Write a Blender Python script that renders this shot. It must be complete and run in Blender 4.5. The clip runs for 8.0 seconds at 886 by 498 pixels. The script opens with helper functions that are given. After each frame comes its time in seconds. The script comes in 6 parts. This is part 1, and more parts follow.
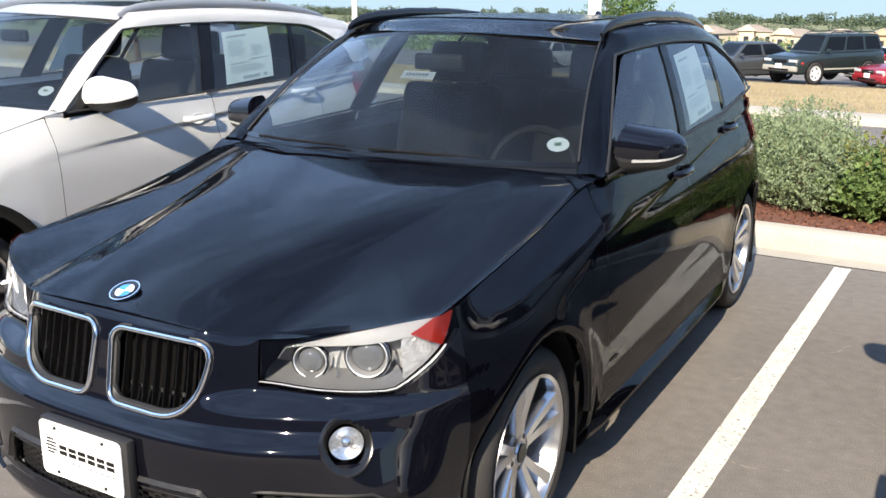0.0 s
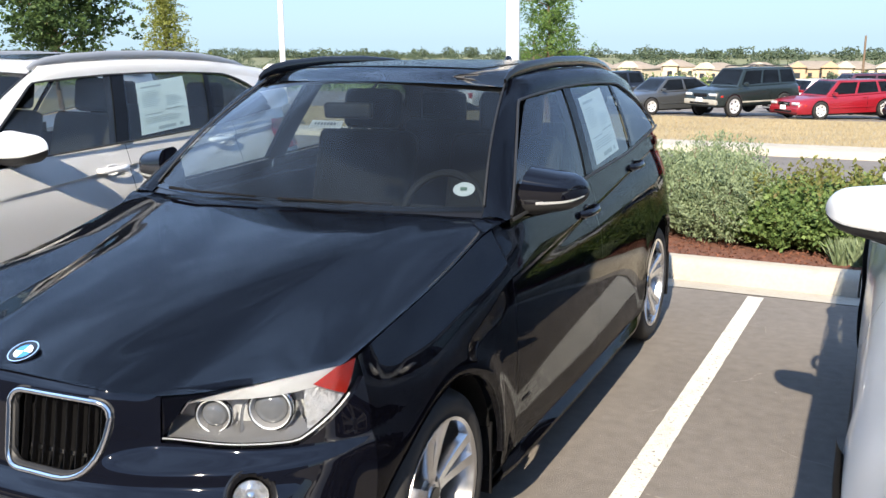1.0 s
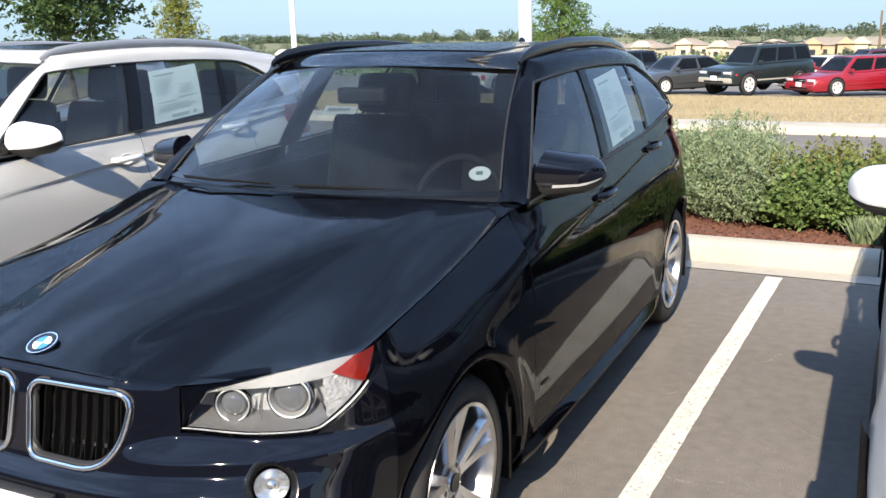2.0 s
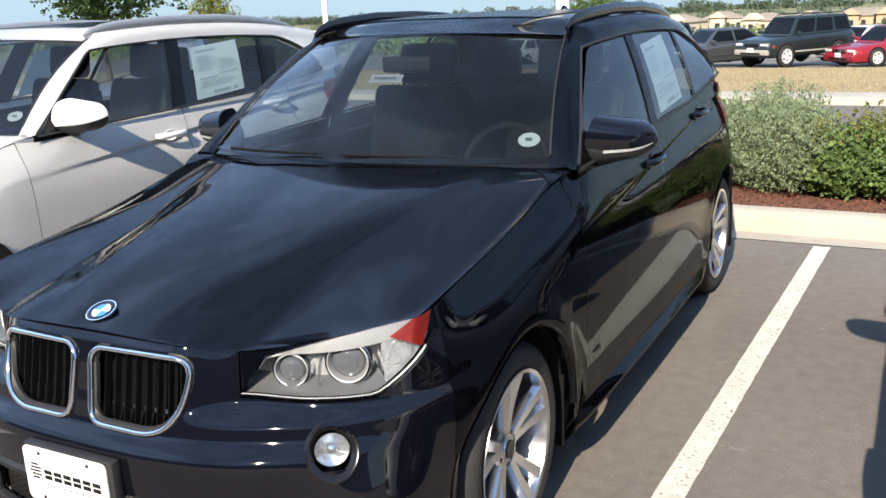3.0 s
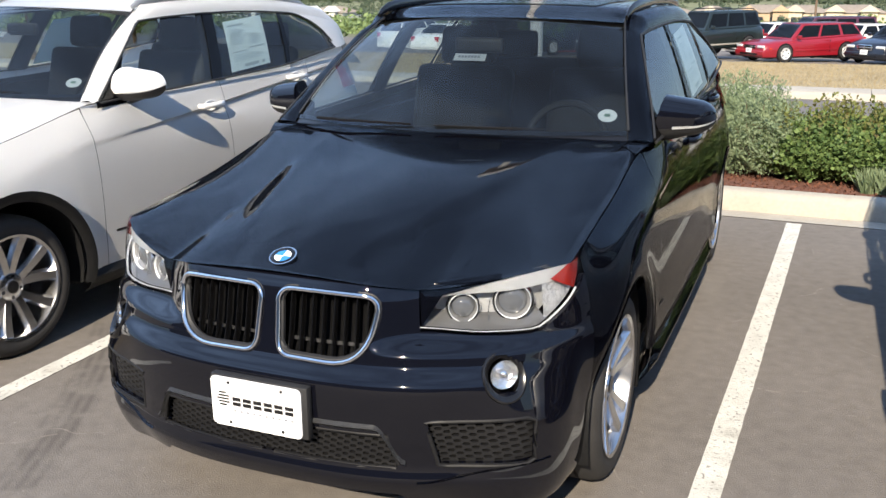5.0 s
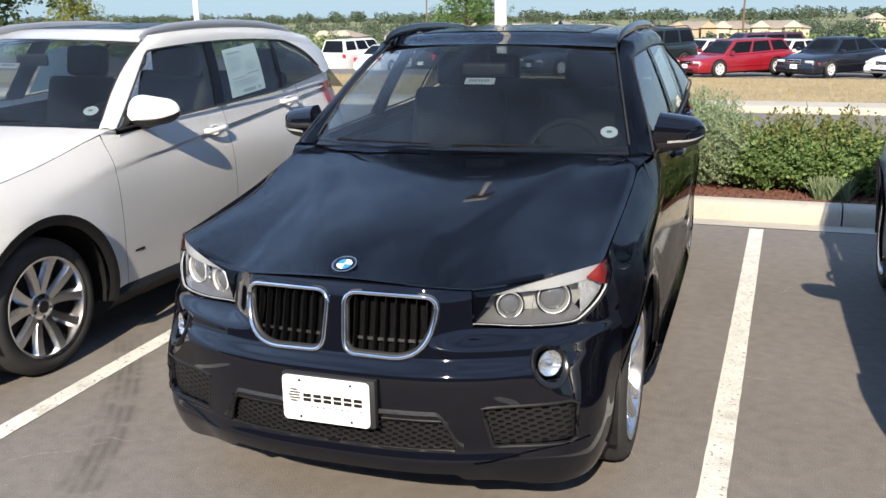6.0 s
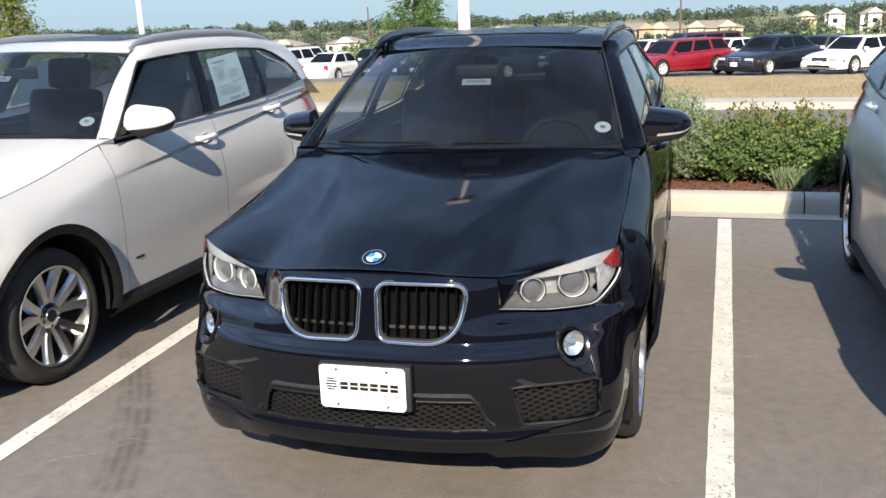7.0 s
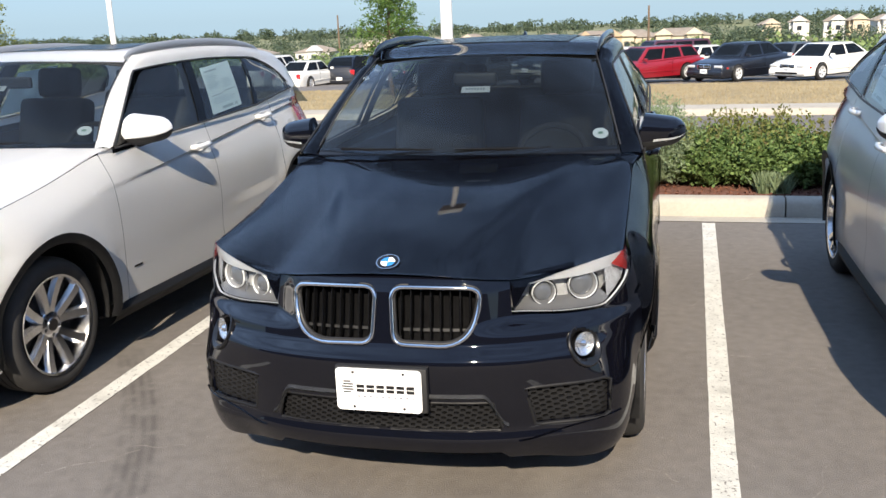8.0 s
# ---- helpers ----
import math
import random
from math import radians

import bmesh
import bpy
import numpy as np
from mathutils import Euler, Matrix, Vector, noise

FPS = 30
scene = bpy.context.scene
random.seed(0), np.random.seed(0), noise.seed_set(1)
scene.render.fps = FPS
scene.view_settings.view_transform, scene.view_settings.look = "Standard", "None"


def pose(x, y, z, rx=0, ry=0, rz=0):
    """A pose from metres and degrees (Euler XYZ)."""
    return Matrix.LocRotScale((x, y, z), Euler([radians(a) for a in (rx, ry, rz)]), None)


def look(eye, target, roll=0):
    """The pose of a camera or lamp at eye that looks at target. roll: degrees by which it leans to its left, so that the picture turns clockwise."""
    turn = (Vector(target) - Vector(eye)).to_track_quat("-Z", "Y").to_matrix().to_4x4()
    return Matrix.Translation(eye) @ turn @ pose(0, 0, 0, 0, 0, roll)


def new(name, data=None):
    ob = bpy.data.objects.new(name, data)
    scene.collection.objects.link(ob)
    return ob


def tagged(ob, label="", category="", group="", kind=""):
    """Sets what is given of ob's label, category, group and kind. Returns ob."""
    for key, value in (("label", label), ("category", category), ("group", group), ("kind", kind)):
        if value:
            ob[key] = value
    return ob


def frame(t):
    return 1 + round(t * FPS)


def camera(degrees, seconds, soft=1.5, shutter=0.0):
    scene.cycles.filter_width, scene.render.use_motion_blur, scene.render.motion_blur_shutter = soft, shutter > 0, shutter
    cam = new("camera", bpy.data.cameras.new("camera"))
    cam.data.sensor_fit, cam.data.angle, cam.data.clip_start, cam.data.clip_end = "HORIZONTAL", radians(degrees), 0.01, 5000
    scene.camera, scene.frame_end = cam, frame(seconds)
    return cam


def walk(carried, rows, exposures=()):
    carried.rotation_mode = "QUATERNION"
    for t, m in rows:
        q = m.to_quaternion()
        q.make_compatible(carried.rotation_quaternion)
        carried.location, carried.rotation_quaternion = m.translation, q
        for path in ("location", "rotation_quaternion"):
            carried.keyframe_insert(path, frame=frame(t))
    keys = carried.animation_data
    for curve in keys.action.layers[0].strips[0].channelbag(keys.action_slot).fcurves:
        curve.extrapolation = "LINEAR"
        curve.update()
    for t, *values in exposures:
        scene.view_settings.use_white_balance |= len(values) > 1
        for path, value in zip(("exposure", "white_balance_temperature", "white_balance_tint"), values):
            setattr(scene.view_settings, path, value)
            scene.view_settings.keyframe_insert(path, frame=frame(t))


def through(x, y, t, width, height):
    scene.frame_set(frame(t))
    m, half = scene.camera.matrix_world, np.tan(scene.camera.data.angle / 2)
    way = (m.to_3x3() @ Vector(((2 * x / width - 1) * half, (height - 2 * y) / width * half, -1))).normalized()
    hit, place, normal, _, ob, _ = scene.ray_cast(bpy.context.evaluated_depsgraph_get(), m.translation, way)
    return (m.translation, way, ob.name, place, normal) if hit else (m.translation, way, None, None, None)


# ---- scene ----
cam = camera(51.0, 8.0)
PATH = [
    (0, (1.89, -2.275, 1.64), (0.908, -0.612, 1.118), 0.5),
    (0.5, (1.973, -2.274, 1.65), (1.074, -0.547, 1.193), -0.2),
    (1, (1.992, -2.26, 1.674), (1.118, -0.516, 1.232), -0.5),
    (2.3, (1.965, -2.235, 1.675), (1.055, -0.528, 1.1805), -2.0),
    (2.5, (1.957, -2.228, 1.674), (1.026, -0.533, 1.164), -2.0),
    (3, (1.917, -2.265, 1.633), (0.961, -0.586, 1.117), -2.7),
    (3.5, (1.793, -2.361, 1.621), (0.863, -0.676, 1.076), -1.7),
    (4, (1.717, -2.51, 1.617), (0.82, -0.82, 1.032), -1.3),
    (4.5, (1.62, -2.693, 1.635), (0.785, -0.987, 1.01), -0.9),
    (5, (1.469, -2.898, 1.662), (0.698, -1.138, 1.108), -0.4),
    (5.2, (1.402, -2.996, 1.674), (0.656, -1.216, 1.151), -0.4),
    (6.5, (1.218, -3.451, 1.72), (0.613, -1.616, 1.204), -1.5),
    (7, (1.092, -3.552, 1.712), (0.54, -1.698, 1.205), -2.2),
    (7.5, (1.012, -3.606, 1.709), (0.491, -1.743, 1.202), -2.9),
    (8, (0.973, -3.652, 1.721), (0.48, -1.778, 1.228), -2.3),
]
walk(cam, [(t, look(eye, target, roll)) for t, eye, target, roll in PATH], [(0, 1.05, 6900, 10), (1, 1.09, 6900, 10), (2.3, 0.98, 6900, 10), (3.5, 0.85, 6900, 10), (5, 0.82, 6900, 10), (6.5, 0.77, 6900, 10), (8, 0.74, 6900, 10)])

# ---------------------------------------------------------------- light
SUN_TRAVEL = Vector((-0.17, 1.0, -0.67)).normalized()
world = bpy.data.worlds.new("world")
scene.world = world
world.use_nodes = True
wn = world.node_tree.nodes
sky = wn.new("ShaderNodeTexSky")
sky.sky_type = "NISHITA"
sky.sun_disc = False
sky.sun_elevation = math.asin(-SUN_TRAVEL.z)
sky.sun_rotation = math.atan2(-SUN_TRAVEL.x, -SUN_TRAVEL.y)
sky.air_density, sky.dust_density, sky.ozone_density = 0.55, 0.0, 3.2
wn["Background"].inputs["Strength"].default_value = 0.086
wl = world.node_tree.links
# thin high cloud, denser in the west
wco, wmap, cirrus, veil, wmix = (wn.new("ShaderNode" + k) for k in ("TexCoord", "Mapping", "TexNoise", "ValToRGB", "Mix"))
wmap.inputs["Scale"].default_value = (1.6, 0.7, 3.0)
cirrus.inputs["Scale"].default_value, cirrus.inputs["Detail"].default_value, cirrus.inputs["Roughness"].default_value = 2.2, 7, 0.6
veil.color_ramp.elements[0].position, veil.color_ramp.elements[1].position = 0.38, 0.75
veil.color_ramp.elements[0].color, veil.color_ramp.elements[1].color = (0.28, 0.28, 0.28, 1), (0.88, 0.88, 0.88, 1)
wmix.data_type = "RGBA"
wmix.inputs[7].default_value = (6.0, 9.4, 16.0, 1)
wl.new(wco.outputs["Generated"], wmap.inputs[0])
wl.new(wmap.outputs[0], cirrus.inputs["Vector"])
wl.new(cirrus.outputs["Fac"], veil.inputs[0])
# the veil thins towards the horizon
wsep, wrise, wthin = wn.new("ShaderNodeSeparateXYZ"), wn.new("ShaderNodeMapRange"), wn.new("ShaderNodeMath")
wrise.inputs["From Min"].default_value, wrise.inputs["From Max"].default_value = 0.02, 0.45
wrise.inputs["To Min"].default_value, wrise.inputs["To Max"].default_value = 0.1, 1.0
wthin.operation = "MULTIPLY"
wl.new(wco.outputs["Generated"], wsep.inputs[0])
wl.new(wsep.outputs["Z"], wrise.inputs["Value"])
wl.new(wrise.outputs[0], wthin.inputs[0])
wl.new(veil.outputs[0], wthin.inputs[1])
wwest, wbank = wn.new("ShaderNodeMapRange"), wn.new("ShaderNodeMath")
wwest.interpolation_type = "SMOOTHSTEP"
wwest.inputs["From Min"].default_value, wwest.inputs["From Max"].default_value = 0.15, 0.75
wwest.inputs["To Min"].default_value, wwest.inputs["To Max"].default_value = 0.66, 1.6
wneg = wn.new("ShaderNodeMath")
wneg.operation, wneg.inputs[1].default_value = "MULTIPLY", -1.0
wbank.operation, wbank.use_clamp = "MULTIPLY", True
wl.new(wsep.outputs["X"], wneg.inputs[0])
wl.new(wneg.outputs[0], wwest.inputs["Value"])
wl.new(wwest.outputs[0], wbank.inputs[0])
wl.new(wthin.outputs[0], wbank.inputs[1])
wl.new(wbank.outputs[0], wmix.inputs[0])
wl.new(sky.outputs[0], wmix.inputs[6])
# pale blue haze low down
whaze, wlow = wn.new("ShaderNodeMix"), wn.new("ShaderNodeMapRange")
whaze.data_type = "RGBA"
whaze.inputs[7].default_value = (2.95, 4.35, 5.65, 1)
wlow.inputs["From Min"].default_value, wlow.inputs["From Max"].default_value = 0.0, 0.24
wlow.inputs["To Min"].default_value, wlow.inputs["To Max"].default_value = 0.92, 0.0
wl.new(wsep.outputs["Z"], wlow.inputs["Value"])
wl.new(wlow.outputs[0], whaze.inputs[0])
wl.new(wmix.outputs[2], whaze.inputs[6])
wl.new(whaze.outputs[2], wn["Background"].inputs["Color"])
sun = new("sun", bpy.data.lights.new("sun", "SUN"))
sun.data.energy, sun.data.angle, sun.data.color = 5.0, radians(0.55), (1.0, 0.91, 0.77)
sun.matrix_world = look((20, -40, 30), Vector((20, -40, 30)) + SUN_TRAVEL)

# ---------------------------------------------------------------- materials


def mat(name, color, rough=0.5, metal=0.0, vary=0.0, scale=8.0, bump=0.0, bump_scale=60.0, coat=0.0, fine=0.0, spec=0.5):
    """A principled surface with two scales of mottling and a fine relief."""
    m = bpy.data.materials.new(name)
    m.use_nodes = True
    n, l = m.node_tree.nodes, m.node_tree.links
    b = n["Principled BSDF"]
    b.inputs["Base Color"].default_value = (*color, 1)
    b.inputs["Roughness"].default_value = rough
    b.inputs["Metallic"].default_value = metal
    b.inputs["Coat Weight"].default_value = coat
    b.inputs["Coat Roughness"].default_value = 0.03
    b.inputs["Specular IOR Level"].default_value = spec
    co = n.new("ShaderNodeTexCoord")
    if vary:
        coarse, grain = n.new("ShaderNodeTexNoise"), n.new("ShaderNodeTexNoise")
        coarse.inputs["Scale"].default_value, coarse.inputs["Detail"].default_value = scale, 5
        grain.inputs["Scale"].default_value, grain.inputs["Detail"].default_value = scale * 22, 3
        mix = n.new("ShaderNodeMix")
        mix.inputs[0].default_value = 0.4 + fine
        l.new(co.outputs["Object"], coarse.inputs["Vector"])
        l.new(co.outputs["Object"], grain.inputs["Vector"])
        l.new(coarse.outputs["Fac"], mix.inputs[2])
        l.new(grain.outputs["Fac"], mix.inputs[3])
        ramp = n.new("ShaderNodeValToRGB")
        lo, hi = [max(0, c * (1 - vary)) for c in color], [min(1, c * (1 + vary)) for c in color]
        ramp.color_ramp.elements[0].color, ramp.color_ramp.elements[0].position = (*lo, 1), 0.32
        ramp.color_ramp.elements[1].color, ramp.color_ramp.elements[1].position = (*hi, 1), 0.68
        l.new(mix.outputs[0], ramp.inputs[0])
        l.new(ramp.outputs[0], b.inputs["Base Color"])
    if bump:
        tex, bm_ = n.new("ShaderNodeTexNoise"), n.new("ShaderNodeBump")
        tex.inputs["Scale"].default_value, tex.inputs["Detail"].default_value = bump_scale, 4
        bm_.inputs["Strength"].default_value, bm_.inputs["Distance"].default_value = bump, 0.01
        l.new(co.outputs["Object"], tex.inputs["Vector"])
        l.new(tex.outputs["Fac"], bm_.inputs["Height"])
        l.new(bm_.outputs[0], b.inputs["Normal"])
    return m


def glass(name, tint, ior=1.5, dust_haze=0.0):
    """Clear or tinted glazing: see-through, with a mirror gloss by Fresnel."""
    m = bpy.data.materials.new(name)
    m.use_nodes = True
    n, l = m.node_tree.nodes, m.node_tree.links
    n.remove(n["Principled BSDF"])
    t, g, w, x = n.new("ShaderNodeBsdfTransparent"), n.new("ShaderNodeBsdfGlossy"), n.new("ShaderNodeLayerWeight"), n.new("ShaderNodeMixShader")
    rise, f = n.new("ShaderNodeMath"), n.new("ShaderNodeMath")
    base = ((ior - 1) / (ior + 1)) ** 2
    t.inputs[0].default_value = (*tint, 1)
    g.inputs["Roughness"].default_value = 0.01
    w.inputs["Blend"].default_value = 0.5
    rise.operation, rise.inputs[1].default_value = "POWER", 4.5
    f.operation, f.inputs[1].default_value, f.inputs[2].default_value = "MULTIPLY_ADD", 1 - base, base
    l.new(w.outputs["Facing"], rise.inputs[0])
    l.new(rise.outputs[0], f.inputs[0])
    l.new(f.outputs[0], x.inputs[0])
    l.new(t.outputs[0], x.inputs[1])
    l.new(g.outputs[0], x.inputs[2])
    # pale diffuse share: dust, plus the milky haze of reflections as colour
    if dust_haze:
        d, y = n.new("ShaderNodeBsdfDiffuse"), n.new("ShaderNodeMixShader")
        d.inputs[0].default_value = (0.8, 0.8, 0.78, 1)
        y.inputs[0].default_value = dust_haze
        l.new(x.outputs[0], y.inputs[1])
        l.new(d.outputs[0], y.inputs[2])
        x = y
    l.new(x.outputs[0], n["Material Output"].inputs[0])
    return m


def leaf_mat(name, dark, light, rough=0.6, through=0.25):
    """Leaves that differ one from another, and let some light through."""
    m = mat(name, light, rough, spec=0.3)
    n, l = m.node_tree.nodes, m.node_tree.links
    g, ramp, b = n.new("ShaderNodeNewGeometry"), n.new("ShaderNodeValToRGB"), n["Principled BSDF"]
    ramp.color_ramp.elements[0].color, ramp.color_ramp.elements[1].color = (*dark, 1), (*light, 1)
    l.new(g.outputs["Random Per Island"], ramp.inputs[0])
    l.new(ramp.outputs[0], b.inputs["Base Color"])
    t, x = n.new("ShaderNodeBsdfTranslucent"), n.new("ShaderNodeMixShader")
    x.inputs[0].default_value = through
    l.new(ramp.outputs[0], t.inputs[0])
    l.new(b.outputs[0], x.inputs[1])
    l.new(t.outputs[0], x.inputs[2])
    l.new(x.outputs[0], n["Material Output"].inputs[0])
    return m


SAGE = leaf_mat("sage_leaf", (0.13, 0.18, 0.095), (0.29, 0.35, 0.205))
SHRUB = leaf_mat("shrub_leaf", (0.05, 0.095, 0.025), (0.19, 0.27, 0.09))
NEWLEAF = leaf_mat("new_leaf", (0.12, 0.10, 0.035), (0.18, 0.22, 0.06))
LOCUST = leaf_mat("locust_leaf", (0.05, 0.11, 0.03), (0.15, 0.24, 0.06))
LOCUSTDK = leaf_mat("dark_locust_leaf", (0.025, 0.055, 0.018), (0.075, 0.125, 0.035))
LOCUSTYL = leaf_mat("yellow_locust_leaf", (0.12, 0.15, 0.03), (0.28, 0.30, 0.08))
FARTREE = leaf_mat("far_tree_leaf", (0.045, 0.068, 0.045), (0.085, 0.115, 0.065), through=0.0)
BRUSH = leaf_mat("brush_leaf", (0.09, 0.14, 0.05), (0.20, 0.26, 0.10), through=0.0)
STRAW = leaf_mat("straw", (0.28, 0.22, 0.125), (0.43, 0.355, 0.22), through=0.2)
PAPERLIT = leaf_mat("price_sheet", (0.88, 0.93, 0.90), (0.88, 0.93, 0.90), through=0.12)
BARK = mat("bark", (0.16, 0.11, 0.075), 0.9, vary=0.35, scale=9, bump=0.6, bump_scale=50)
CHIP = leaf_mat("bark_chip", (0.06, 0.022, 0.014), (0.19, 0.078, 0.048), 0.9, 0.0)
BLACK = mat("black_paint", (0.0028, 0.0030, 0.0056), 0.45, coat=1.0, spec=0.0)
BLACK.node_tree.nodes["Principled BSDF"].inputs["Coat IOR"].default_value = 1.55
WHITE = mat("white_paint", (0.91, 0.905, 0.89), 0.36, 0.0, coat=0.7)
SILVER = mat("silver_paint", (0.86, 0.855, 0.845), 0.34, 0.2, coat=0.8)
PLASTIC = mat("black_plastic", (0.018, 0.018, 0.019), 0.55, vary=0.25, scale=30, bump=0.06, bump_scale=600)
GLOSSBLK = mat("gloss_black", (0.008, 0.008, 0.009), 0.18)
RUBBER = mat("rubber", (0.022, 0.021, 0.021), 0.8, vary=0.3, scale=14, bump=0.1, bump_scale=220)
CHROME = mat("chrome", (0.82, 0.82, 0.83), 0.08, 1.0)
ALLOY = mat("alloy", (0.62, 0.62, 0.63), 0.24, 1.0, vary=0.06, scale=20)
# darkened copy of the alloy, shade put into its colour; also badge lettering
ALLOYDK = mat("alloy_shadow", (0.09, 0.09, 0.095), 0.5, 0.6, vary=0.2, scale=20)
REFLECT = mat("reflector", (0.75, 0.76, 0.78), 0.16, 0.75, vary=0.12, scale=30, bump=0.25, bump_scale=90)
FOGREF = mat("faceted_reflector", (0.82, 0.83, 0.85), 0.1, 0.9, vary=0.2, scale=25, bump=1.0, bump_scale=45)
GREYBEZEL = mat("lamp_bezel", (0.76, 0.765, 0.77), 0.14, 0.35, vary=0.3, scale=14, bump=0.15, bump_scale=40)
CLEARREF = mat("corner_reflector", (0.85, 0.86, 0.88), 0.2, 0.4, vary=0.3, scale=40, bump=0.9, bump_scale=60)
LAMPDARK = mat("lamp_housing", (0.34, 0.34, 0.345), 0.15, 0.4)
RED = mat("red_marker", (0.42, 0.03, 0.02), 0.2, vary=0.2, scale=120, coat=0.6)
TAILRED = mat("tail_red", (0.50, 0.018, 0.025), 0.15, coat=0.8)
PAPER = mat("paper", (0.88, 0.89, 0.89), 0.7, vary=0.03, scale=10)
INK = mat("ink", (0.02, 0.02, 0.022), 0.6)
# near-black for the shade inside openings; also wipers and wheel plates
VOID = mat("shade_and_trim_black", (0.006, 0.006, 0.007), 0.8, spec=0.15)
MESHBLK = mat("grille_black", (0.011, 0.011, 0.012), 0.5, spec=0.3)
SATINBLK = mat("satin_black", (0.05, 0.051, 0.054), 0.38, vary=0.12, scale=30)
GREYINK = mat("grey_ink", (0.40, 0.42, 0.45), 0.6)
FAINTINK = mat("faint_print", (0.52, 0.58, 0.58), 0.6)
CLOTH = mat("dark_upholstery", (0.008, 0.008, 0.0085), 0.85, vary=0.3, scale=18, bump=0.2, bump_scale=300)
DASH = mat("dashboard", (0.010, 0.010, 0.011), 0.7, vary=0.2, scale=18, bump=0.15, bump_scale=400)
BLUE = mat("badge_blue", (0.03, 0.22, 0.60), 0.2, coat=0.6)
mat_brow = mat("lamp_brow", (0.74, 0.75, 0.76), 0.30, 0.15, coat=0.4)
mat_ring = mat("light_guide", (0.88, 0.90, 0.91), 0.15, 0.1, coat=0.6)
mat_lining = mat("headlining_cloth", (0.12, 0.118, 0.115), 0.9, vary=0.1, scale=30)
mat_sheet = PAPERLIT
mat_plate = mat("plate_white", (0.86, 0.86, 0.86), 0.35)
mat_green = mat("sticker_print", (0.35, 0.50, 0.40), 0.6)
SATIN = mat("satin_rail", (0.36, 0.37, 0.39), 0.45, 0.4)
WSHIELD = glass("windscreen_glass", (0.42, 0.475, 0.50), 1.58, 0.004)
SIDEGLASS = glass("side_glass", (0.76, 0.85, 0.88), 1.66, 0.008)
REARGLASS = glass("tinted_rear_glass", (0.24, 0.28, 0.30), 1.5, 0.006)
LENSGLASS = glass("lamp_cover", (0.95, 0.96, 0.97), 1.4)
BULBGLASS = mat("projector_lens", (0.10, 0.105, 0.115), 0.05, spec=0.6, coat=0.8)
ASPHALT = mat("asphalt", (0.166, 0.147, 0.130), 0.92, vary=0.18, scale=0.7, bump=0.35, bump_scale=160, fine=0.15)


def speckle(m, color, scale, lo, hi, stretch=(1, 1, 1), fac=1.0):
    """Scatters spots of another colour over a material: aggregate, wear or dirt."""
    n, l = m.node_tree.nodes, m.node_tree.links
    b = n["Principled BSDF"]
    old = b.inputs["Base Color"].links[0].from_socket
    co, mp, tx, rp, mx, ml = (n.new("ShaderNode" + k) for k in ("TexCoord", "Mapping", "TexNoise", "MapRange", "Mix", "Math"))
    mp.inputs["Scale"].default_value = stretch
    tx.inputs["Scale"].default_value, tx.inputs["Detail"].default_value = scale, 6
    rp.inputs["From Min"].default_value, rp.inputs["From Max"].default_value = lo, hi
    ml.operation, ml.inputs[1].default_value = "MULTIPLY", fac
    mx.data_type = "RGBA"
    mx.inputs[7].default_value = (*color, 1)
    l.new(co.outputs["Object"], mp.inputs[0])
    l.new(mp.outputs[0], tx.inputs["Vector"])
    l.new(tx.outputs["Fac"], rp.inputs[0])
    l.new(rp.outputs[0], ml.inputs[0])
    l.new(ml.outputs[0], mx.inputs[0])
    l.new(old, mx.inputs[6])
    l.new(mx.outputs[2], b.inputs["Base Color"])
    return m


speckle(ASPHALT, (0.34, 0.31, 0.27), 70, 0.66, 0.74, fac=0.8)
speckle(ASPHALT, (0.09, 0.08, 0.072), 0.5, 0.52, 0.75, fac=0.5)
speckle(ASPHALT, (0.22, 0.20, 0.175), 2.6, 0.58, 0.70, (1.0, 0.25, 1.0), 0.35)


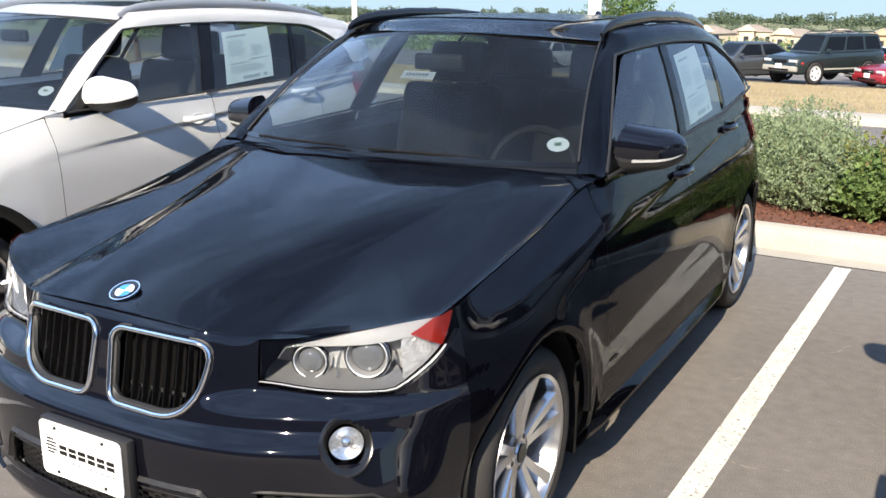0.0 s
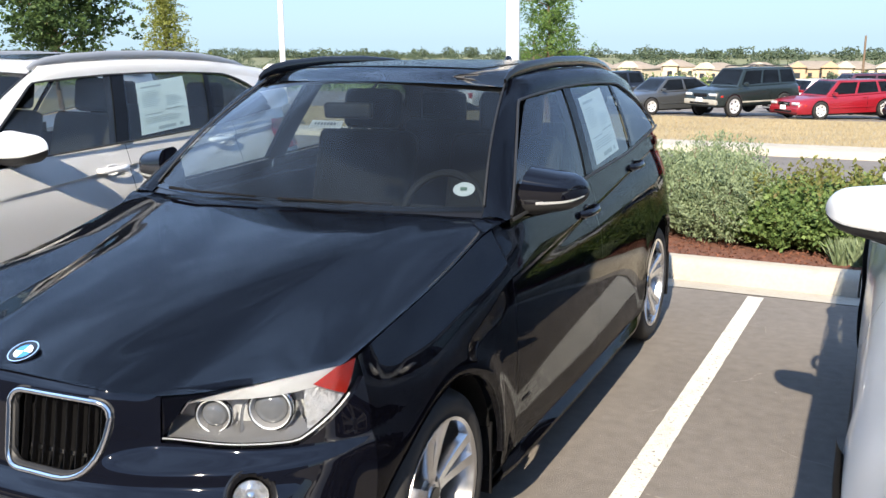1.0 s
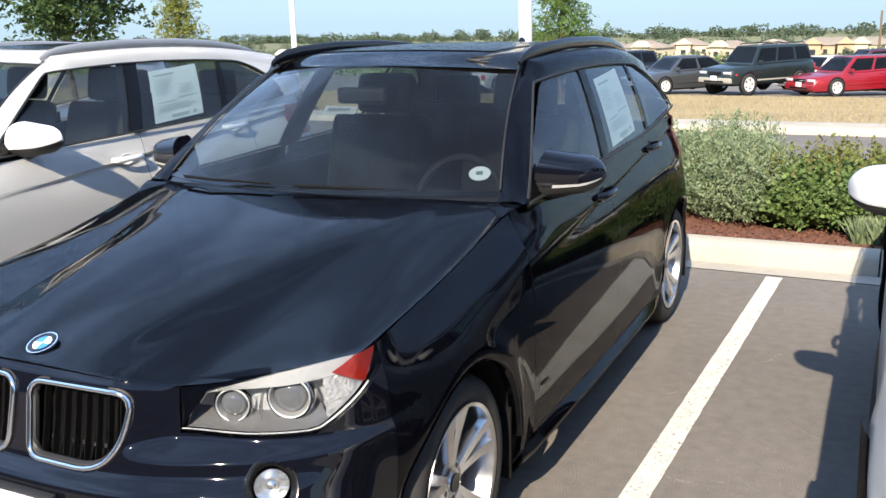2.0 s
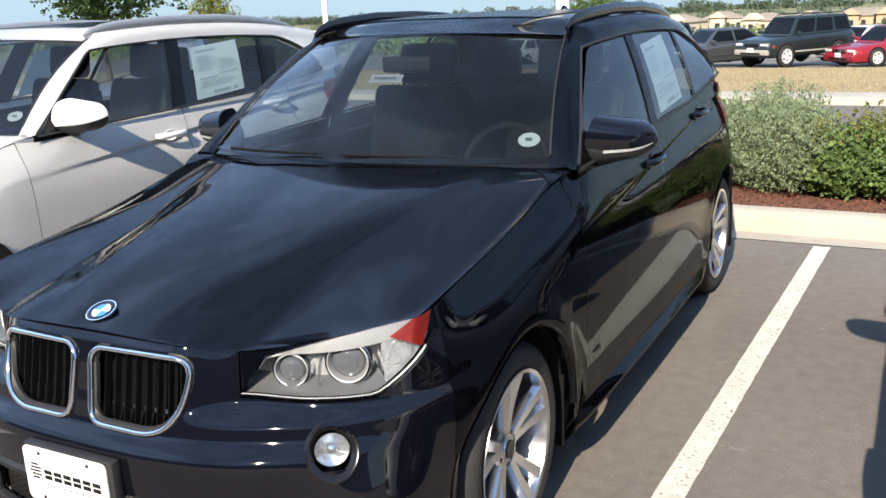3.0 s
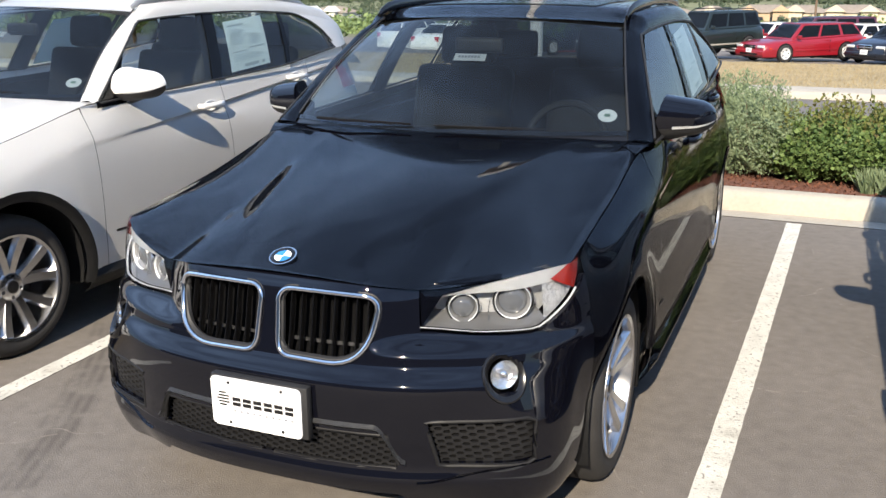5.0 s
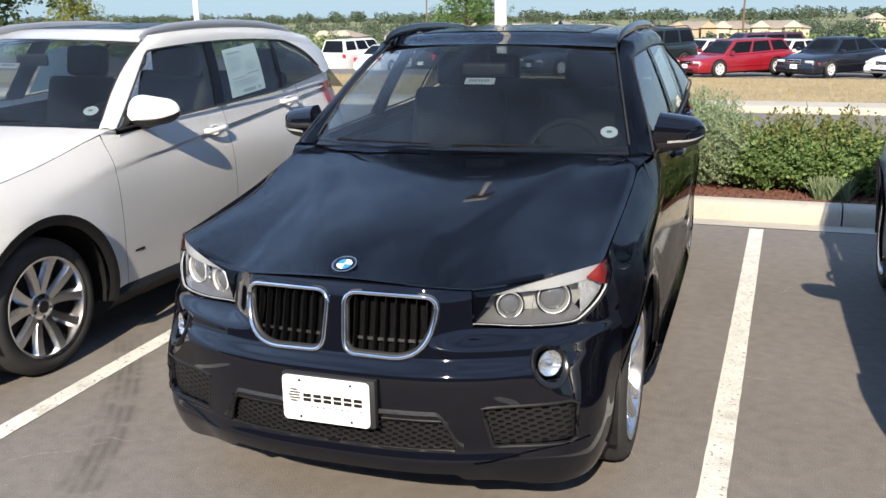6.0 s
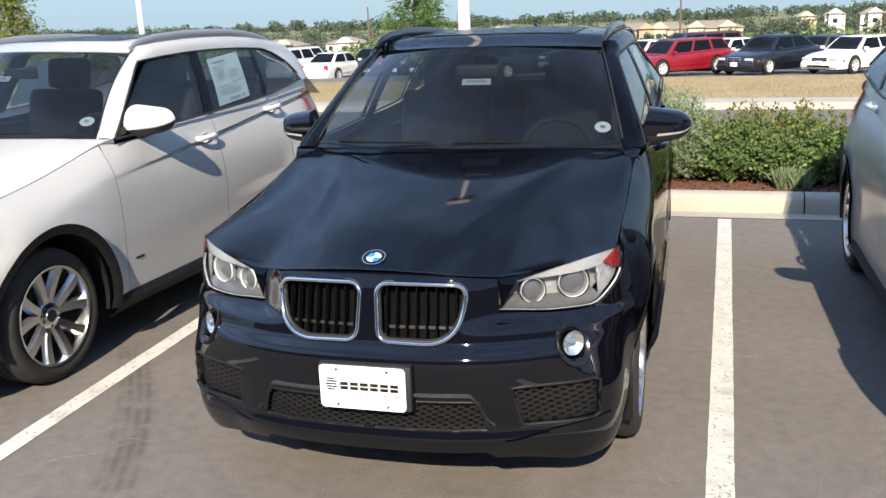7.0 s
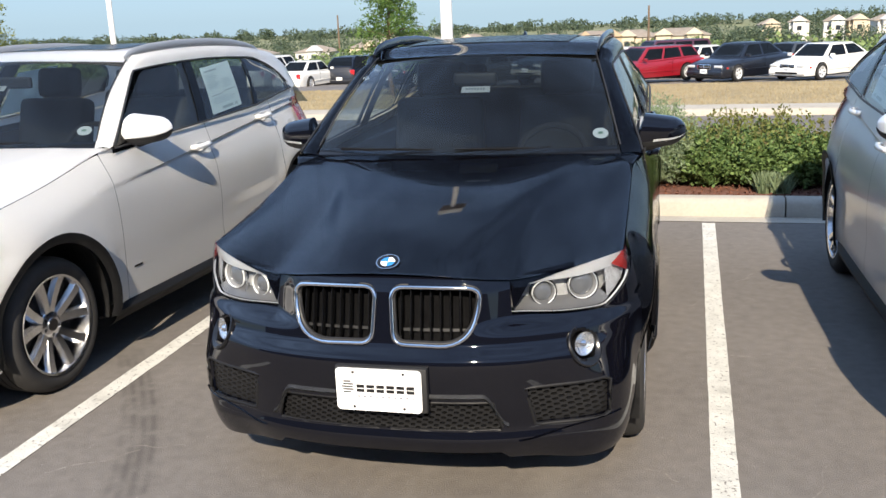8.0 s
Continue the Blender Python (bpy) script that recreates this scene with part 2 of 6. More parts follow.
def tyre_stain(m):
    """A faint curved band of rubber left by turning tyres."""
    n, l = m.node_tree.nodes, m.node_tree.links
    bsdf = n["Principled BSDF"]
    old = bsdf.inputs["Base Color"].links[0].from_socket
    co, xyz, noise = n.new("ShaderNodeTexCoord"), n.new("ShaderNodeSeparateXYZ"), n.new("ShaderNodeTexNoise")
    l.new(co.outputs["Object"], xyz.inputs[0])
    l.new(co.outputs["Object"], noise.inputs["Vector"])
    noise.inputs["Scale"].default_value, noise.inputs["Detail"].default_value = 9, 6

    def op(kind, a, b_=0.0, c=0.0):
        k = n.new("ShaderNodeMath")
        k.operation = kind
        for i, v in enumerate((a, b_, c)):
            if isinstance(v, (int, float)):
                k.inputs[i].default_value = v
            else:
                l.new(v, k.inputs[i])
        return k.outputs[0]

    def ramp(v, lo, hi):
        k = n.new("ShaderNodeMapRange")
        k.interpolation_type = "SMOOTHSTEP"
        k.inputs["From Min"].default_value, k.inputs["From Max"].default_value = lo, hi
        l.new(v, k.inputs["Value"])
        return k.outputs[0]
    along = op("ADD", xyz.outputs["Y"], 0.25)
    bend = op("MULTIPLY_ADD", op("MULTIPLY", along, along), 0.12, op("MULTIPLY_ADD", along, 0.60, xyz.outputs["X"]))
    across = op("ADD", bend, 1.36)
    band = ramp(op("ABSOLUTE", across), 0.13, 0.06)
    ends = op("MULTIPLY", ramp(op("ABSOLUTE", along), 0.95, 0.45), ramp(noise.outputs["Fac"], 0.30, 0.62))
    ribs = op("MULTIPLY_ADD", op("SINE", op("MULTIPLY", across, 120.0)), 0.25, 0.75)
    fac = op("MULTIPLY", op("MULTIPLY", op("MULTIPLY", band, ends), ribs), 0.85)
    mx = n.new("ShaderNodeMix")
    mx.data_type = "RGBA"
    mx.inputs[7].default_value = (0.085, 0.074, 0.066, 1)
    l.new(fac, mx.inputs[0])
    l.new(old, mx.inputs[6])
    l.new(mx.outputs[2], bsdf.inputs["Base Color"])


tyre_stain(ASPHALT)
CONCRETE = mat("concrete", (0.39, 0.355, 0.30), 0.88, vary=0.12, scale=1.6, bump=0.2, bump_scale=120)
PAINTLINE = mat("line_paint", (0.62, 0.60, 0.54), 0.8, vary=0.16, scale=9, bump=0.4, bump_scale=90)
speckle(PAINTLINE, (0.17, 0.15, 0.13), 55, 0.60, 0.66, fac=0.85)
speckle(PAINTLINE, (0.30, 0.28, 0.24), 7, 0.55, 0.75, fac=0.5)
speckle(CONCRETE, (0.24, 0.21, 0.17), 5, 0.56, 0.74, fac=0.45)
MULCH = mat("bark_mulch", (0.15, 0.062, 0.04), 0.95, vary=0.5, scale=14, bump=0.8, bump_scale=60)
DRYGRASS = mat("dry_grass_ground", (0.34, 0.265, 0.145), 0.95, vary=0.35, scale=0.6, bump=0.6, bump_scale=40, fine=0.1)
POLEWHITE = mat("white_pole_paint", (0.87, 0.87, 0.86), 0.4, vary=0.04, scale=3)

# ---------------------------------------------------------------- building helpers


def thing(name, label, category, group="", kind="", at=None):
    ob = new(name)
    ob.empty_display_size = 0.2
    if at is not None:
        ob.matrix_world = at
    return tagged(ob, label, category, group, kind)


def part(name, bm, material, parent=None, label="", angle=40, smooth=True):
    """Links a bmesh as one mesh object under a thing or a part."""
    me = bpy.data.meshes.new(name)
    bm.to_mesh(me)
    bm.free()
    me.materials.append(material)
    if smooth:
        me.polygons.foreach_set("use_smooth", [True] * len(me.polygons))
        me.set_sharp_from_angle(angle=radians(angle))
    ob = new(name, me)
    if parent is not None:
        ob.parent = parent
    if label:
        tagged(ob, label)
    return ob


def sheet(fn, us, vs, thick=0.004):
    """A patch fn(u, v) over two rows of values, given thickness on both sides of it."""
    bm = bmesh.new()
    rows = [[bm.verts.new(fn(u, v)) for v in vs] for u in us]
    for a, b in zip(rows, rows[1:]):
        for i in range(len(vs) - 1):
            q = (a[i], a[i + 1], b[i + 1], b[i])
            if len({v.co.to_tuple(6) for v in q}) > 2:
                bm.faces.new(q)
    if thick:
        bmesh.ops.solidify(bm, geom=bm.faces[:], thickness=thick)
    return bm


def outward(bm, centre):
    """Turns every face of a sheet away from a point."""
    bm.normal_update()
    c = Vector(centre)
    bmesh.ops.reverse_faces(bm, faces=[f for f in bm.faces if f.normal.dot(f.calc_center_median() - c) < 0])
    return bm


def box(w, d, h, at=(0, 0, 0), bevel=0.0, seg=2, turn=None):
    bm = bmesh.new()
    bmesh.ops.create_cube(bm, size=1)
    bmesh.ops.scale(bm, vec=(w, d, h), verts=bm.verts)
    if bevel:
        bmesh.ops.bevel(bm, geom=bm.edges[:], offset=bevel, segments=seg, affect="EDGES", profile=0.6)
    if turn is not None:
        bmesh.ops.transform(bm, matrix=turn, verts=bm.verts)
    bmesh.ops.translate(bm, vec=at, verts=bm.verts)
    return bm


def tube(points, radius, n=10, flat=1.0, closed=False):
    """A round bar along points; radius may be one per point."""
    bm = bmesh.new()
    pts = [Vector(p) for p in points]
    rad = radius if isinstance(radius, (list, tuple)) else [radius] * len(pts)
    rings = []
    for i, p in enumerate(pts):
        a = pts[i - 1] if i or closed else p
        b = pts[(i + 1) % len(pts)] if i < len(pts) - 1 or closed else p
        d = (b - a).normalized()
        side = d.cross(Vector((0, 0, 1)))
        if side.length < 1e-3:
            side = d.cross(Vector((0, 1, 0)))
        side.normalize()
        up = side.cross(d)
        rings.append([bm.verts.new(p + (side * math.cos(k * 2 * math.pi / n) + up * math.sin(k * 2 * math.pi / n) * flat) * rad[i]) for k in range(n)])
    pairs = list(zip(rings, rings[1:])) + ([(rings[-1], rings[0])] if closed else [])
    for a, b in pairs:
        for k in range(n):
            bm.faces.new((a[k], a[(k + 1) % n], b[(k + 1) % n], b[k]))
    if not closed:
        bm.faces.new(rings[0][::-1])
        bm.faces.new(rings[-1])
    return bm


def lathe(profile, n=40, axis="X", closed=True):
    """A turned form: profile of (along the axis, radius)."""
    bm = bmesh.new()
    rings = []
    for a, r in profile:
        ring = []
        for k in range(n):
            c, s = math.cos(k * 2 * math.pi / n) * r, math.sin(k * 2 * math.pi / n) * r
            ring.append(bm.verts.new((a, c, s) if axis == "X" else ((c, a, s) if axis == "Y" else (c, s, a))))
        rings.append(ring)
    for a, b in zip(rings, rings[1:]):
        for k in range(n):
            bm.faces.new((a[k], a[(k + 1) % n], b[(k + 1) % n], b[k]))
    if closed:
        bm.faces.new(rings[0][::-1])
        bm.faces.new(rings[-1])
    bmesh.ops.recalc_face_normals(bm, faces=bm.faces[:])
    return bm


def join(*bms):
    out = bmesh.new()
    for b in bms:
        me = bpy.data.meshes.new("tmp")
        b.to_mesh(me)
        b.free()
        out.from_mesh(me)
        bpy.data.meshes.remove(me)
    return out


def shifted(bm, m):
    bmesh.ops.transform(bm, matrix=m, verts=bm.verts)
    if m.to_3x3().determinant() < 0:
        bmesh.ops.reverse_faces(bm, faces=bm.faces[:])
    return bm


def lin(a, b, n):
    return [a + (b - a) * i / (n - 1) for i in range(n)]


def smooth(a, b, x):
    t = min(1, max(0, (x - a) / (b - a)))
    return t * t * (3 - 2 * t)


def curve(knots, x):
    """Straight interpolation through (x, y) knots."""
    if x <= knots[0][0]:
        return knots[0][1]
    for (x0, y0), (x1, y1) in zip(knots, knots[1:]):
        if x <= x1:
            return y0 + (y1 - y0) * (x - x0) / (x1 - x0)
    return knots[-1][1]

# ---------------------------------------------------------------- ground


def fall(y):
    """Height of the land: level in the stalls, falling gently beyond the bed."""
    return -0.048 * max(0.0, min(y, 300.0) - 5.5) + 0.016 * max(0.0, min(y, 440.0) - 300.0) - 0.03 * max(0.0, y - 750.0)


def strip(name, y0, y1, x0, x1, material, lift, label, n=2, kind="structure"):
    ys = lin(y0, y1, n)
    return tagged(part(name, sheet(lambda x, y: (x, y, fall(y) + lift), lin(x0, x1, 12), ys, 0), material), label, name, kind=kind)


FARGRASS = mat("far_grass_ground", (0.17, 0.175, 0.085), 0.95, vary=0.45, scale=0.05, bump=0.4, bump_scale=10)
strip("ground", -60, 2500, -1500, 1500, FARGRASS, -0.05, "green and tan grassland running to the horizon", 400)
part_lot = strip("asphalt_lot", -60, 3.95, -80, 80, ASPHALT, 0.0, "grey-brown worn asphalt car park surface")
strip("gutter", 3.95, 4.15, -80, 80, CONCRETE, 0.004, "pale concrete gutter pan beside the kerb")


def kerb(name, y0, top, run, label):
    """A cast concrete kerb in lengths, with open joints."""
    k = thing(name, label, "kerb", kind="structure")
    for i in range(-12, 13):
        a, b = 1.80 + i * 3.05 + 0.006, 1.80 + (i + 1) * 3.05 - 0.006
        prof = [(y0, -0.05), (y0 + 0.015, top - 0.05), (y0 + 0.05, top - 0.01), (y0 + 0.08, top), (y0 + run, top), (y0 + run, -0.1)]
        bm = bmesh.new()
        ends = [[bm.verts.new((x, y, z + fall(y0))) for y, z in prof] for x in (a, b)]
        for j in range(len(prof) - 1):
            bm.faces.new((ends[0][j], ends[0][j + 1], ends[1][j + 1], ends[1][j]))
        bm.faces.new(ends[0][::-1])
        bm.faces.new(ends[1])
        part("kerb_length", bm, CONCRETE, k, angle=50)
    return k


kerb("kerb_near", 4.14, 0.15, 0.18, "pale cast concrete kerb with joints")
strip("planting_bed", 4.31, 6.6, -80, 80, MULCH, 0.13, "reddish bark mulch planting bed", 4)
strip("road", 6.6, 15.4, -120, 120, ASPHALT, 0.02, "grey asphalt access road", 6)
kerb("kerb_far", 15.4, 0.15, 0.95, "pale concrete kerb across the road")
strip("verge", 16.35, 31.5, -120, 120, DRYGRASS, 0.13, "dry yellow grass verge", 16)
strip("far_lot", 31.5, 75, -120, 120, ASPHALT, 0.06, "distant asphalt car park", 16)


def stall_line(x, slant=0.045, w=0.1):
    bm = bmesh.new()
    rng = random.Random(int(x * 100))
    ys = lin(-1.6, 3.9, 90)
    off = [slant * (y - 3.9) / 5.2 for y in ys]
    left = [bm.verts.new((x + o - w / 2 + rng.uniform(-0.0015, 0.0015), y, 0.004)) for o, y in zip(off, ys)]
    right = [bm.verts.new((x + o + w / 2 + rng.uniform(-0.0015, 0.0015), y, 0.004)) for o, y in zip(off, ys)]
    for i in range(len(ys) - 1):
        bm.faces.new((left[i], right[i], right[i + 1], left[i + 1]))
    return tagged(part("stall_line", bm, PAINTLINE, smooth=False), "worn white painted parking stall line", "line", "stall lines", "structure")


for i in range(-6, 7):
    stall_line(1.195 + 2.93 * i if i != -1 else -1.775, 0.045 if i != -1 else -0.11)

# ---------------------------------------------------------------- the compact crossover: its surfaces
W, NOSE, TAIL0, TAIL = 0.889, 0.86, 2.70, 0.86
NF, NR = 2.68, 2.8
AXLES, TYRE_R, ARCH_R = (0.0, 2.76), 0.33, 0.378


def outline(s):
    """Half plan of the lower body: 0..1 round the nose, 1..2 the side, 2..3 round the tail."""
    if s < 1:
        a = s * math.pi / 2
        return W * math.sin(a) ** (2 / NF), -NOSE * max(0.0, math.cos(a)) ** (2 / NF)
    if s <= 2:
        return W + 0.012 * math.sin(math.pi * (s - 1)), (s - 1) * TAIL0
    a = (s - 2) * math.pi / 2
    return W * max(0.0, math.cos(a)) ** (2 / NR), TAIL0 + TAIL * math.sin(a) ** (2 / NR)


def s_of_x(x):
    return 2 / math.pi * math.asin(min(1, (abs(x) / W) ** (NF / 2)))


def s_of_y(y):
    if y < 0:
        return 2 / math.pi * math.acos(min(1, (-y / NOSE) ** (NF / 2)))
    return 1 + y / TAIL0


def plan_normal(s):
    (x0, y0), (x1, y1) = outline(max(1e-4, s - 0.004)), outline(min(2.9999, s + 0.004))
    d = math.hypot(x1 - x0, y1 - y0) or 1
    return (y1 - y0) / d, -(x1 - x0) / d


FRONT_PROFILE = [(0.19, 0.06), (0.24, 0.03), (0.275, 0.012), (0.305, 0.0), (0.32, 0.010), (0.345, 0.014), (0.42, 0.006), (0.52, 0.0), (0.585, 0.0), (0.605, 0.012), (0.63, 0.04), (0.72, 0.062), (0.80, 0.078), (0.845, 0.095), (0.885, 0.125)]
SIDE_PROFILE = [(0.15, 0.075), (0.19, 0.038), (0.24, 0.020), (0.275, 0.014), (0.36, 0.006), (0.50, 0.004), (0.62, 0.0), (0.78, 0.004), (0.86, 0.012), (0.95, 0.034), (1.05, 0.066), (1.16, 0.10)]


def cheek(x):
    """How far the face draws back beside the radiator openings, to the lamps."""
    a = abs(x)
    return 0.052 * smooth(0.29, 0.47, a) * (1 - 0.75 * smooth(0.46, 0.84, a))


def hood_front(x):
    return -0.775 * max(0.0, 1 - (abs(x) / 0.890) ** 2.4) ** (1 / 2.4) + 0.6 * cheek(x)


def hood_back(x):
    return 0.44 + 0.185 * (x / 0.785) ** 2


def hood_front_z(x):
    a = abs(x)
    return 0.878 - 0.19 * a * a if a < 0.43 else 0.843 + (0.890 - 0.843) * smooth(0.41, 0.82, a)


def hood_z(x, y):
    f, b = hood_front(x), hood_back(x)
    t = min(1, max(0, (y - f) / (b - f)))
    a = abs(x)
    g = 0.22 * (1 - (1 - t) ** 2) + 0.78 * t
    z = hood_front_z(x) * (1 - g) + (1.092 - 0.012 * (a / 0.785) ** 2) * g
    crease = 0.17 + 0.40 * t
    z += 0.011 * (1 - smooth(crease - 0.020, crease + 0.055, a)) * smooth(0.0, 0.3, t) * (1 - 0.7 * smooth(0.45, 0.95, t)) - 0.006
    z -= 0.055 * (a / 0.785) ** 2.7 * t ** 0.7 * (1 - 0.88 * smooth(0.35, 1.0, t))
    return z


def fender_top(y):
    return hood_z(0.785, max(y, hood_front(0.785))) - 0.002


def belt(y):
    return 1.062 + 0.036 * (y - 0.6) + 0.05 * smooth(2.1, 2.9, y)


def eased(knots, z, w):
    """A profile with its knees rounded over the width w."""
    return sum(curve(knots, z + w * k) for k in (-1, -0.5, 0, 0.5, 1)) / 5


def inset(s, z, x, y):
    wf = 1 - smooth(0.30, 0.66 + 0.14 * smooth(0.58, 0.72, z), s) if s < 1.5 else 0
    d = eased(FRONT_PROFILE, z, 0.008) * wf + eased(SIDE_PROFILE, z, 0.03) * (1 - wf)
    if s < 1.0:
        d -= (0.044 * smooth(0.34, 0.56, s) * (1 - smooth(0.58, 0.80, s)) - 0.022 * smooth(0.66, 0.82, s) * (1 - smooth(0.86, 1.0, s))) * (1 - smooth(0.44, 0.64, z))
        d += cheek(x) * smooth(0.662, 0.706, z) * (1 - smooth(0.80, 0.95, s))
    if s < 1.6:
        top = fender_top(y) if y < 0.62 else belt(y)
        k = (1 - smooth(0.40, 0.80, y)) * smooth(0.55, 0.85, s) * max(0, 1 - max(0, top - z) / 0.17) ** 2
        d += (max(d, x - 0.789) - d) * k
    if s > 2:
        d += 0.10 * smooth(2.0, 2.7, s) * smooth(0.55, 1.15, z)
    crease = shoulder(y) - 0.02
    if 0.85 < s < 2.4:
        w = smooth(1.04, 1.6, s) * (1 - smooth(2.2, 2.4, s))
        dz = crease + 0.02 - z
        if dz > 0:
            d += w * 0.026 * math.exp(-dz / 0.11) * (1 - math.exp(-dz / 0.010))
        low = 0.36 + 0.07 * max(0, y)
        d += w * 0.009 * math.exp(-((z - low) / 0.08) ** 2)
    for c in AXLES:
        r = math.hypot(y - c, z - TYRE_R)
        d -= 0.014 * math.exp(-((r - 0.40) / 0.065) ** 2)
    return d


def shell(s, z, side, sink=0.0):
    x, y = outline(s)
    nx, ny = plan_normal(s)
    d = inset(s, z, x, y) + sink
    return Vector((side * (x - nx * d), y - ny * d, z))


def arch_low(y, sill):
    for c in AXLES:
        if abs(y - c) < ARCH_R:
            return max(sill, TYRE_R + math.sqrt(ARCH_R ** 2 - (y - c) ** 2))
    return sill


def shoulder(y):
    """Height of the pressed line along the doors."""
    return 0.842 + 0.086 * y


def side_panel(s_list, lo, hi, side):
    """A body-side panel whose rows run along the shoulder line, close-set beside it."""
    below = [0.0, 0.12, 0.24, 0.36, 0.46, 0.55, 0.63, 0.70, 0.76, 0.81, 0.85, 0.885, 0.915, 0.94, 0.96, 0.975, 0.988]

    def place(s, v):
        a, b, c = lo(s), hi(s), shoulder(outline(s)[1])
        c = min(max(c, a + 0.3 * (b - a)), b - 0.03)
        return shell(s, a + (c - a) * v if v <= 1 else c + (b - c) * (v - 1), side)
    return sheet(place, s_list, below + [1.0] + [1 + q for q in (0.06, 0.15, 0.3, 0.5, 0.75, 1.0)], 0.005)


def panel(s_list, lo, hi, side, nz=14, sink=0.0, thick=0.005):
    return sheet(lambda s, v: shell(s, lo(s) + (hi(s) - lo(s)) * v, side, sink), s_list, lin(0, 1, nz), thick)


def roof_z(y):
    return curve([(0.85, 1.512), (0.95, 1.526), (1.05, 1.538), (1.2, 1.551), (1.35, 1.560), (1.6, 1.569), (1.9, 1.571), (2.2, 1.563), (2.5, 1.546), (2.8, 1.519), (3.1, 1.482), (3.4, 1.43)], y)


def roof_half(y):
    return 0.595 + 0.02 * smooth(0.9, 1.6, y) - 0.11 * smooth(2.2, 3.4, y)


def screen(a, t):
    """The windscreen: a across, t up."""
    x = a * (0.725 + (0.570 - 0.725) * t)
    y = 0.445 + 0.445 * t + a * a * (0.165 * (1 - t) + 0.30 * t) - 0.03 * math.sin(math.pi * t)
    z = 1.088 + 0.429 * t + a * a * (0.008 * (1 - t) - 0.02 * t) + 0.022 * math.sin(math.pi * t) - 0.005 * a * a
    return Vector((x, y, z))


def side_x(y, z):
    """Half width of the cabin side above the belt."""
    zb, zr = belt(y), roof_z(y) - 0.045
    t = min(1.1, max(0, (z - zb) / (zr - zb)))
    if y <= TAIL0:
        low = outline(s_of_y(y))[0] - 0.066
    else:
        low = W * max(0.02, 1 - min(1, (y - TAIL0) / TAIL) ** NR) ** (1 / NR) - 0.066 - 0.07 * smooth(2.7, 3.3, y)
    return low + (roof_half(y) + 0.02 - low) * (0.75 * t + 0.25 * t * t)


def cabin(y, z, side, sink=0.0):
    return Vector((side * (side_x(y, z) - sink), y, z))


def glass_top(y):
    """Upper edge of the side glass."""
    top = min(belt(0.615) + (y - 0.615) * 0.73 + 0.012, roof_z(y) - 0.105)
    if y > 2.0:
        top = min(top, belt(y) + 0.02 + (roof_z(2.0) - 0.125 - belt(2.0)) * max(0.0, 1 - ((y - 2.0) / 0.87) ** 2.0) ** 0.5)
    return top


def ring_points(cx, cz, outline_pts, sink=0.0):
    pts = []
    for x, z in outline_pts:
        p = shell(max(0.0005, s_of_x(abs(x))), z, 1 if x >= 0 else -1, sink)
        pts.append(p)
    return pts


def kidney(side):
    """Outline of one radiator opening, as (x, z) round its rounded edge."""
    x0, x1, z0, z1 = 0.026, 0.358, 0.628, 0.828
    corners = [(x0 + 0.012, z0 + 0.010, 0.042), (x1 - 0.050, z0 + 0.004, 0.11), (x1, z1 - 0.004, 0.065), (x0, z1, 0.048)]
    out = []
    n = len(corners)
    for i, (cx, cz, r) in enumerate(corners):
        p = Vector((cx, cz))
        a = (Vector(corners[i - 1][:2]) - p).normalized()
        b = (Vector(corners[(i + 1) % n][:2]) - p).normalized()
        for k in range(9):
            t = k / 8
            out.append(p + a * r * (1 - t) ** 2 + b * r * t ** 2)
    return [(side * q.x, q.y) for q in out]


def inside(x, z, poly):
    hit = False
    for (x0, z0), (x1, z1) in zip(poly, poly[1:] + poly[:1]):
        if (z0 > z) != (z1 > z) and x < x0 + (z - z0) * (x1 - x0) / (z1 - z0):
            hit = not hit
    return hit


